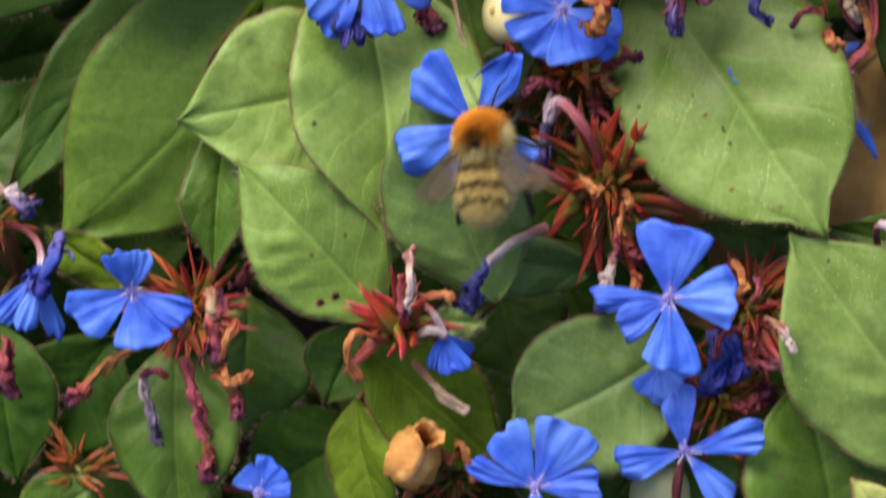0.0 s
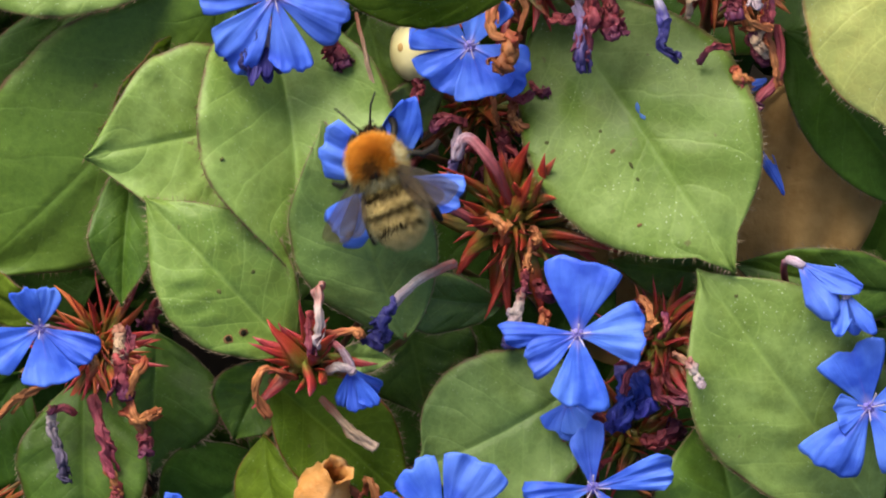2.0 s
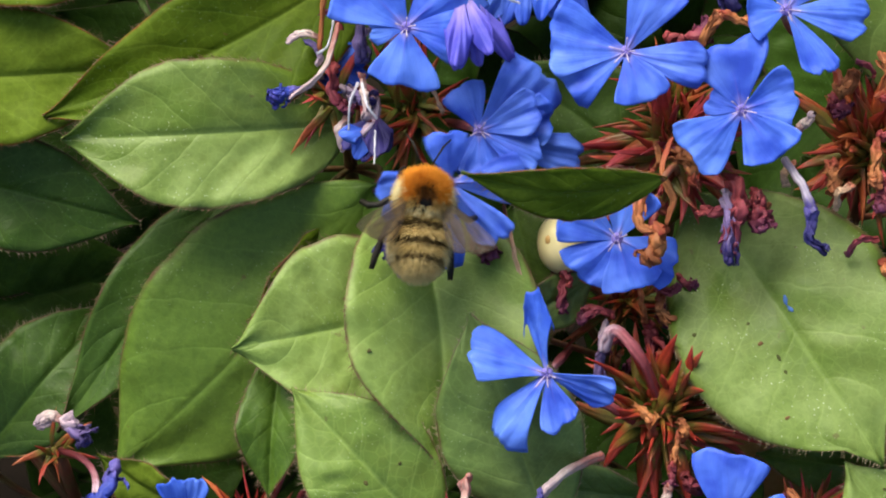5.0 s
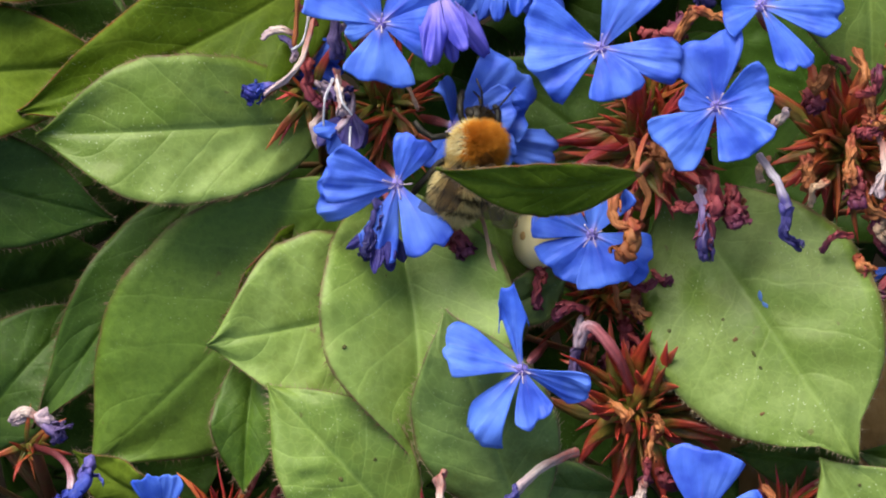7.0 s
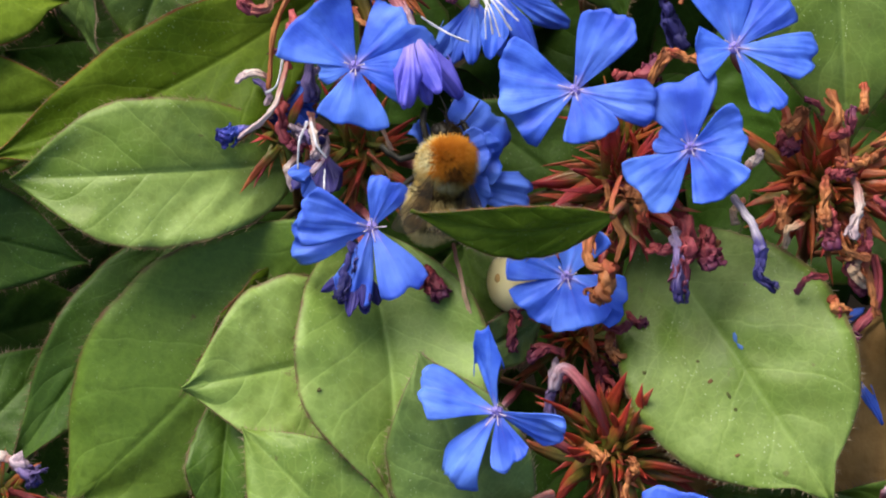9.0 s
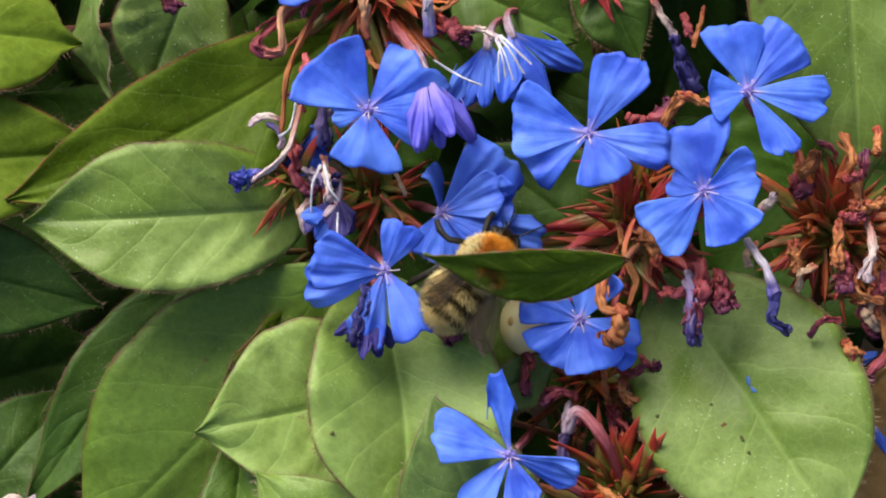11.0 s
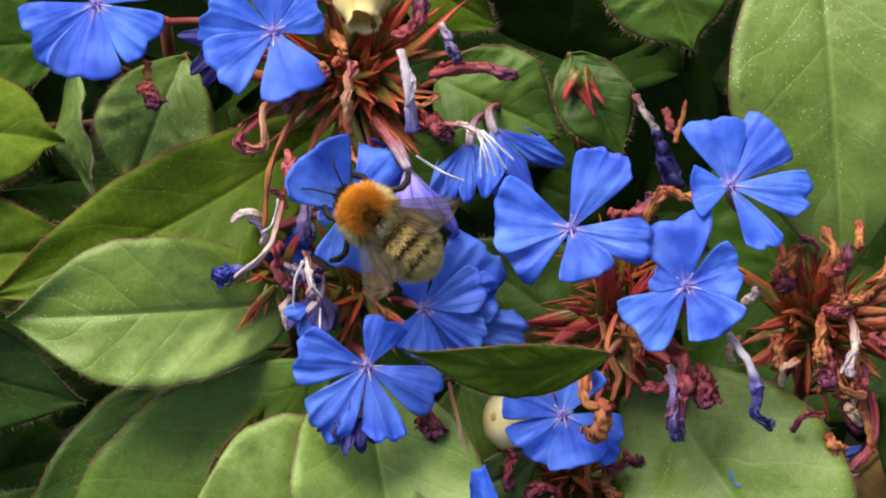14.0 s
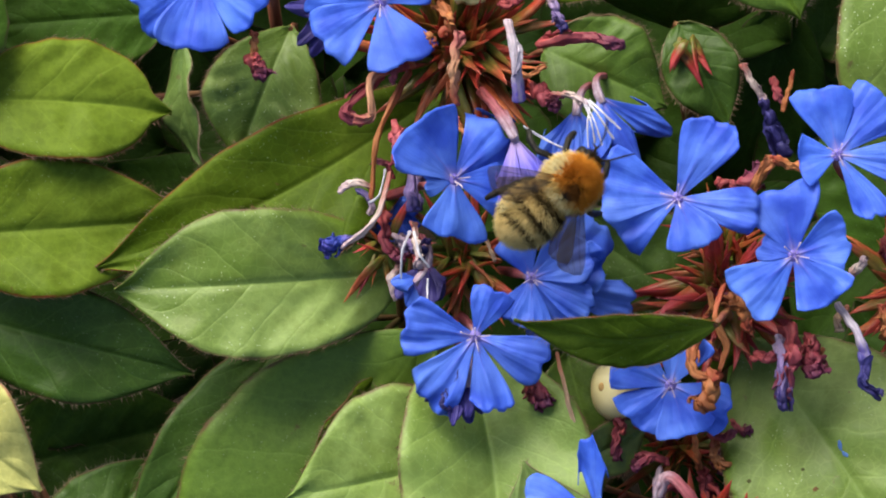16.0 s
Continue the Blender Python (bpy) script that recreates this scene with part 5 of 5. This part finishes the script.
def bumblebee():
    bee = empty("bumblebee", (0, 0, 0))
    tagged(bee, "furry bumblebee with orange back and striped tan abdomen visiting flowers", "bumblebee")
    thorax = round_body("thorax", (0, 0, 0), 3.3 * MM, 3.1 * MM, 2.9 * MM, UNITY, SHELL_DARK, bee, "orange-furred thorax")
    c, r = (0, 0, 0), (3.3, 3.1, 2.9)
    bald = lambda d: (d.x / 0.26) ** 2 + ((d.y + 0.42) / 0.18) ** 2 < 1 and d.z > 0
    fur("orange_fur", c, r, 3600, 1.55, FUR_ORANGE, thorax, lambda d, q: d.z > 0.05 and d.y > -0.22 - q.random() * 0.2 and abs(d.x) < 0.76 + q.uniform(-0.1, 0.08) and not bald(d) and d.x ** 2 + (d.y + 0.12) ** 2 > q.uniform(0.05, 0.17), 1, 0.15)
    fur("brown_fur", c, (3.35, 3.15, 2.95), 1000, 1.7, FUR_BROWN, thorax, lambda d, q: d.z > 0 and d.x ** 2 + (d.y + 0.12) ** 2 < (0.40 + q.uniform(-0.18, 0.08)) ** 2 and not bald(d), 3, 0.3, "darker brown fur on top")
    fur("cream_fur", c, r, 1900, 1.35, FUR_CREAM, thorax, lambda d, q: ((abs(d.x) > 0.68 and -0.3 < d.y < 0.65 and d.z > -0.1) or (d.y < -0.58 and d.z > -0.2) or d.z < -0.25) and d.z > -0.7, 2, 0.2, "cream fur on the shoulders")
    fur("tan_fur", c, r, 2000, 1.4, FUR_TAN, thorax, lambda d, q: (-0.62 < d.y < -0.22 or -0.3 < d.z < 0.05) and d.z > -0.4 and not bald(d), 4, 0.25, "tan fur at the back of the thorax")
    abdomen = round_body("abdomen", (0, -6.3 * MM, -0.7 * MM), 3.5 * MM, 4.6 * MM, 3.1 * MM, UNITY, SKIN_TAN, bee, "striped abdomen")
    c, r = (0, -6.3, -0.7), (3.5, 4.6, 3.1)
    bands = ((0.95, 0.60, FUR_TAN, "tan_band"), (0.60, 0.38, FUR_DARK, "dark_band"), (0.38, 0.08, FUR_TAN, "tan_band"), (0.08, -0.10, FUR_DARK, "dark_band"),
             (-0.10, -0.38, FUR_TAN, "tan_band"), (-0.38, -0.52, FUR_DARK, "dark_band"), (-0.52, -1.01, FUR_TAN, "tail_fur"))
    for k, (hi, lo, m, name) in enumerate(bands):
        count = int((5600 if m is FUR_DARK else 4400) * (hi - lo))
        fur(name, c, r, count, 1.0 if m is not FUR_DARK else 0.95, m, abdomen, lambda d, q: lo - 0.05 < d.y + q.uniform(-0.05, 0.05) < hi and d.z > -0.75, 10 + k, 0.55)
    fur("side_fur", c, r, 900, 1.3, FUR_CREAM, abdomen, lambda d, q: abs(d.x) > 0.82, 30, 0.5, "pale fringe along the flanks")
    head = round_body("head", (0, 3.7 * MM, -2.2 * MM), 1.9 * MM, 1.4 * MM, 1.9 * MM, UNITY, SHELL_DARK, bee, "dark head")
    fur("face_fur", (0, 3.7, -2.2), (1.9, 1.4, 1.9), 400, 0.55, FUR_DARK, head, lambda d, q: d.z > 0 and abs(d.x) < 0.6, 40, -0.2)
    for s in (-1, 1):
        round_body("eye", (s * 1.65 * MM, 3.9 * MM, -2.2 * MM), 0.55 * MM, 0.75 * MM, 1.15 * MM, UNITY, SHELL_DARK, head, "glossy black eye", rows=10, cols=12)
        v, f, u = tube_mesh([Vector(p) * MM for p in ((s * 0.6, 4.7, -1.6), (s * 1.2, 5.9, -0.4), (s * 2.0, 7.6, -0.3), (s * 3.0, 9.0, -1.0))], [0.14 * MM, 0.12 * MM, 0.15 * MM, 0.12 * MM], 6)
        mesh_object("antenna", v, f, SHELL_DARK, head, "", u)
    v, f, u = tube_mesh([Vector(p) * MM for p in ((0, 5.0, -2.6), (0, 5.8, -4.2), (0, 5.9, -6.5))], [0.25 * MM, 0.18 * MM, 0.08 * MM], 6)
    mesh_object("tongue", v, f, SHELL_DARK, head, "", u)
    legs = []
    for s in (-1, 1):
        legs.append(leg(bee, ((s * 1.8, 1.8, -2.0), (s * 3.0, 3.0, -2.2), (s * 3.2, 4.2, -3.4), (s * 2.8, 5.0, -4.6), (s * 2.5, 5.6, -5.4))))
        legs.append(leg(bee, ((s * 2.0, -0.4, -2.2), (s * 4.0, 0.2, -1.6), (s * 5.6, -0.8, -2.4), (s * 6.8, -0.6, -4.0), (s * 7.8, 0.2, -4.8))))
        legs.append(leg(bee, ((s * 1.9, -2.2, -2.2), (s * 3.8, -3.8, -2.2), (s * 4.4, -6.2, -3.0), (s * 4.7, -8.2, -4.2), (s * 4.8, -9.6, -4.8))))
    wings = [wing(bee, -1, 9.6, 3.9, (-2.6, -0.6, 1.4), 40), wing(bee, 1, 9.6, 3.9, (2.6, -0.6, 1.4), -40),
             wing(bee, -1, 7.4, 3.4, (-2.6, -1.6, 1.1), 55), wing(bee, 1, 7.4, 3.4, (2.6, -1.6, 1.1), -55)]
    return bee, wings, legs


BEE, WINGS, LEGS = bumblebee()


def bee_pose(x, y, h, heading, nose, bank):
    """The bee over the sheet at (x, y, h): heading in degrees from the sheet's right, nose up or down, banked."""
    spin = Matrix.Rotation(radians(heading - 90), 4, "Z") @ Matrix.Rotation(radians(bank), 4, "Y") @ Matrix.Rotation(radians(nose), 4, "X")
    return Matrix.Translation(P(x, y, h)) @ BASIS @ spin


def motions():
    c, away = P(880, 730, 13), Matrix.Translation(-P(880, 730, 13))
    rows = [(t, Matrix.Translation(P(x, y, 12)) @ Matrix.Rotation(radians(a), 4, AN) @ away) for t, x, y, a in (
        (0.0, 849, 693, -27), (0.5, 862, 698, -14), (1.0, 866, 704, -16), (1.5, 868, 722, -12), (1.9, 868, 724, -10))]
    walk(VISITED, rows + [(2.2, Matrix()), (16.0, Matrix())])
    for k, turn in ((0, 40), (1, -48), (2, 34), (4, 30)):
        ob = [o for o in VISITED.children if o.name.startswith("petal")][k]
        ang = radians((164, 84, -8, -72, -128)[k])
        rolled = Matrix.Translation(c) @ Matrix.Rotation(radians(turn), 4, AX * math.cos(ang) + AV * math.sin(ang)) @ Matrix.Translation(-c)
        walk(ob, [(0.0, Matrix()), (2.15, Matrix()), (2.4, rolled), (16.0, rolled)])
    ob = [o for o in CROWDED.children if o.name.startswith("petal")][0]
    hub = P(758, 300, 3)
    folded = Matrix.Translation(hub) @ Matrix.Rotation(radians(64), 4, AX * math.cos(radians(112)) + AV * math.sin(radians(112))) @ Matrix.Translation(-hub)
    walk(ob, [(0.0, Matrix()), (5.0, Matrix()), (5.6, folded), (12.4, folded), (12.9, Matrix()), (16.0, Matrix())])
    home = Matrix.Translation(-P(658, 402, 7))
    half = Matrix.Translation(P(648, 392, 4)) @ Matrix.Rotation(radians(38), 4, AN) @ home
    pulled = Matrix.Translation(P(642, 386, 3)) @ Matrix.Rotation(radians(18), 4, AX) @ Matrix.Rotation(radians(72), 4, AN) @ home
    walk(CLIMBED, [(0.0, Matrix()), (2.3, Matrix()), (2.55, half), (2.8, pulled), (4.5, pulled), (4.9, half), (5.5, Matrix()), (16.0, Matrix())])
    hub = P(658, 402, 7)
    held = {1: (-44, 8), 2: (-32, 6), 3: (-38, -32)}
    petals = [o for o in CLIMBED.children if o.name.startswith("petal")]
    for k, (turn, dip) in held.items():
        aside = Matrix.Translation(hub) @ Matrix.Rotation(radians(turn), 4, AN) @ Matrix.Rotation(radians(dip), 4, AX) @ Matrix.Translation(-hub)
        walk(petals[k], [(0.0, Matrix()), (5.0, Matrix()), (5.8, aside), (11.5, aside), (12.1, Matrix()), (16.0, Matrix())])
    pressed = Matrix.Translation(P(622, 124, 10)) @ Matrix.Rotation(radians(28), 4, AV) @ Matrix.Translation(-P(628, 118, 8))
    walk(LEANED_ON, [(0.0, Matrix()), (13.0, Matrix()), (13.5, pressed), (16.0, pressed)])
    walk(BEE, [(t, bee_pose(x, y, h, a, n, b)) for t, x, y, h, a, n, b in (
        (0.0, 865, 722, 19.0, 97, -22, -20),
        (0.2, 837, 760, 19.0, 94, -13, -20),
        (0.5, 886, 718, 19.0, 105, -22, -20),
        (0.7, 873, 760, 19.0, 117, -16, -20),
        (1.0, 873, 772, 19.0, 104, -20, -20),
        (1.5, 875, 762, 19.0, 103, -18, -20),
        (1.7, 841, 767, 19.0, 111, -12, -20),
        (2.0, 839, 699, 19.2, 112, -5, -15),
        (2.2, 760, 600, 18.8, 90, -1, -7),
        (2.4, 603, 470, 17.0, 90, -1, 0),
        (2.5, 652, 455, 16.0, 90, -3, 0),
        (2.7, 683, 483, 15.6, 75, -6, 0),
        (3.0, 601, 435, 15.0, 90, -12, 0),
        (3.2, 605, 410, 15.0, 85, -22, 0),
        (3.5, 612, 406, 15.0, 76, -32, 0),
        (4.0, 613, 420, 15.0, 68, -32, 0),
        (4.2, 610, 446, 15.0, 72, -32, 0),
        (6.3, 790, 350, 8.5, 88, 16, 23),
        (6.5, 796, 358, 8.5, 80, 16, 29),
        (7.0, 800, 337, 8.5, 79, 16, 28),
        (7.5, 798, 335, 8.5, 75, 16, 27),
        (8.0, 808, 315, 8.5, 79, 16, 27),
        (8.5, 792, 299, 8.5, 84, 16, 26),
        (9.0, 790, 290, 8.5, 83, 16, 26),
        (9.2, 780, 295, 8.5, 87, 16, 26),
        (11.3, 853, 400, 7.5, 40, 0, 21),
        (11.5, 867, 402, 7.0, 36, 0, 20),
        (11.7, 890, 372, 7.0, 46, 0, 16),
        (11.9, 868, 338, 7.2, 66, 0, 10),
        (12.0, 866, 320, 7.5, 74, 0, 8),
        (12.3, 817, 284, 7.8, 91, 0, 0),
        (12.5, 783, 256, 9.0, 105, 8, 9),
        (12.7, 852, 229, 9.0, 74, 10, 19),
        (13.0, 852, 156, 7.5, 98, 6, 28),
        (13.3, 801, 164, 14.0, 88, 0, 24),
        (13.5, 788, 168, 18.2, 103, 0, 18),
        (13.6, 761, 181, 18.5, 110, 0, 15),
        (14.0, 660, 134, 18.8, 140, 0, 0),
        (14.5, 639, 183, 19.1, 98, -12, -8),
        (15.0, 641, 186, 19.4, 101, -14, -2),
        (15.5, 645, 188, 19.7, 60, 0, 8),
        (15.8, 781, 139, 19.9, 51, 0, 16),
        (16.0, 828, 133, 20.0, 40, 0, 22),
    )])
    rnd = random.Random(3)
    for k, w in enumerate(WINGS):
        side = -1 if k % 2 == 0 else 1
        hind = k > 1
        rows = []
        for i in range(81):
            t = i * 0.2
            resting = not (t < 2.7 or 4.5 < t < 6.2 or 12.2 < t < 13.3 or t > 15.7)
            beat = 8 + rnd.uniform(-3, 3) if resting else (16 if i % 2 else -6) + rnd.uniform(-8, 8)
            sweep = (62 if 6 < t < 12.3 else 52 if resting else 42) + (8 if hind else 0) + rnd.uniform(-3, 3)
            rows.append((t, pose(side * 2.6 * MM, (-1.6 if hind else -0.6) * MM, (1.9 if hind else 2.2) * MM, 0, side * -beat, -side * sweep)))
        walk(w, rows)
    for k, g in enumerate(LEGS):
        walk(g, [(i * 0.4, pose(0, 0, 0, rnd.uniform(-5, 5), 0, rnd.uniform(-5, 5))) for i in range(41)])


motions()
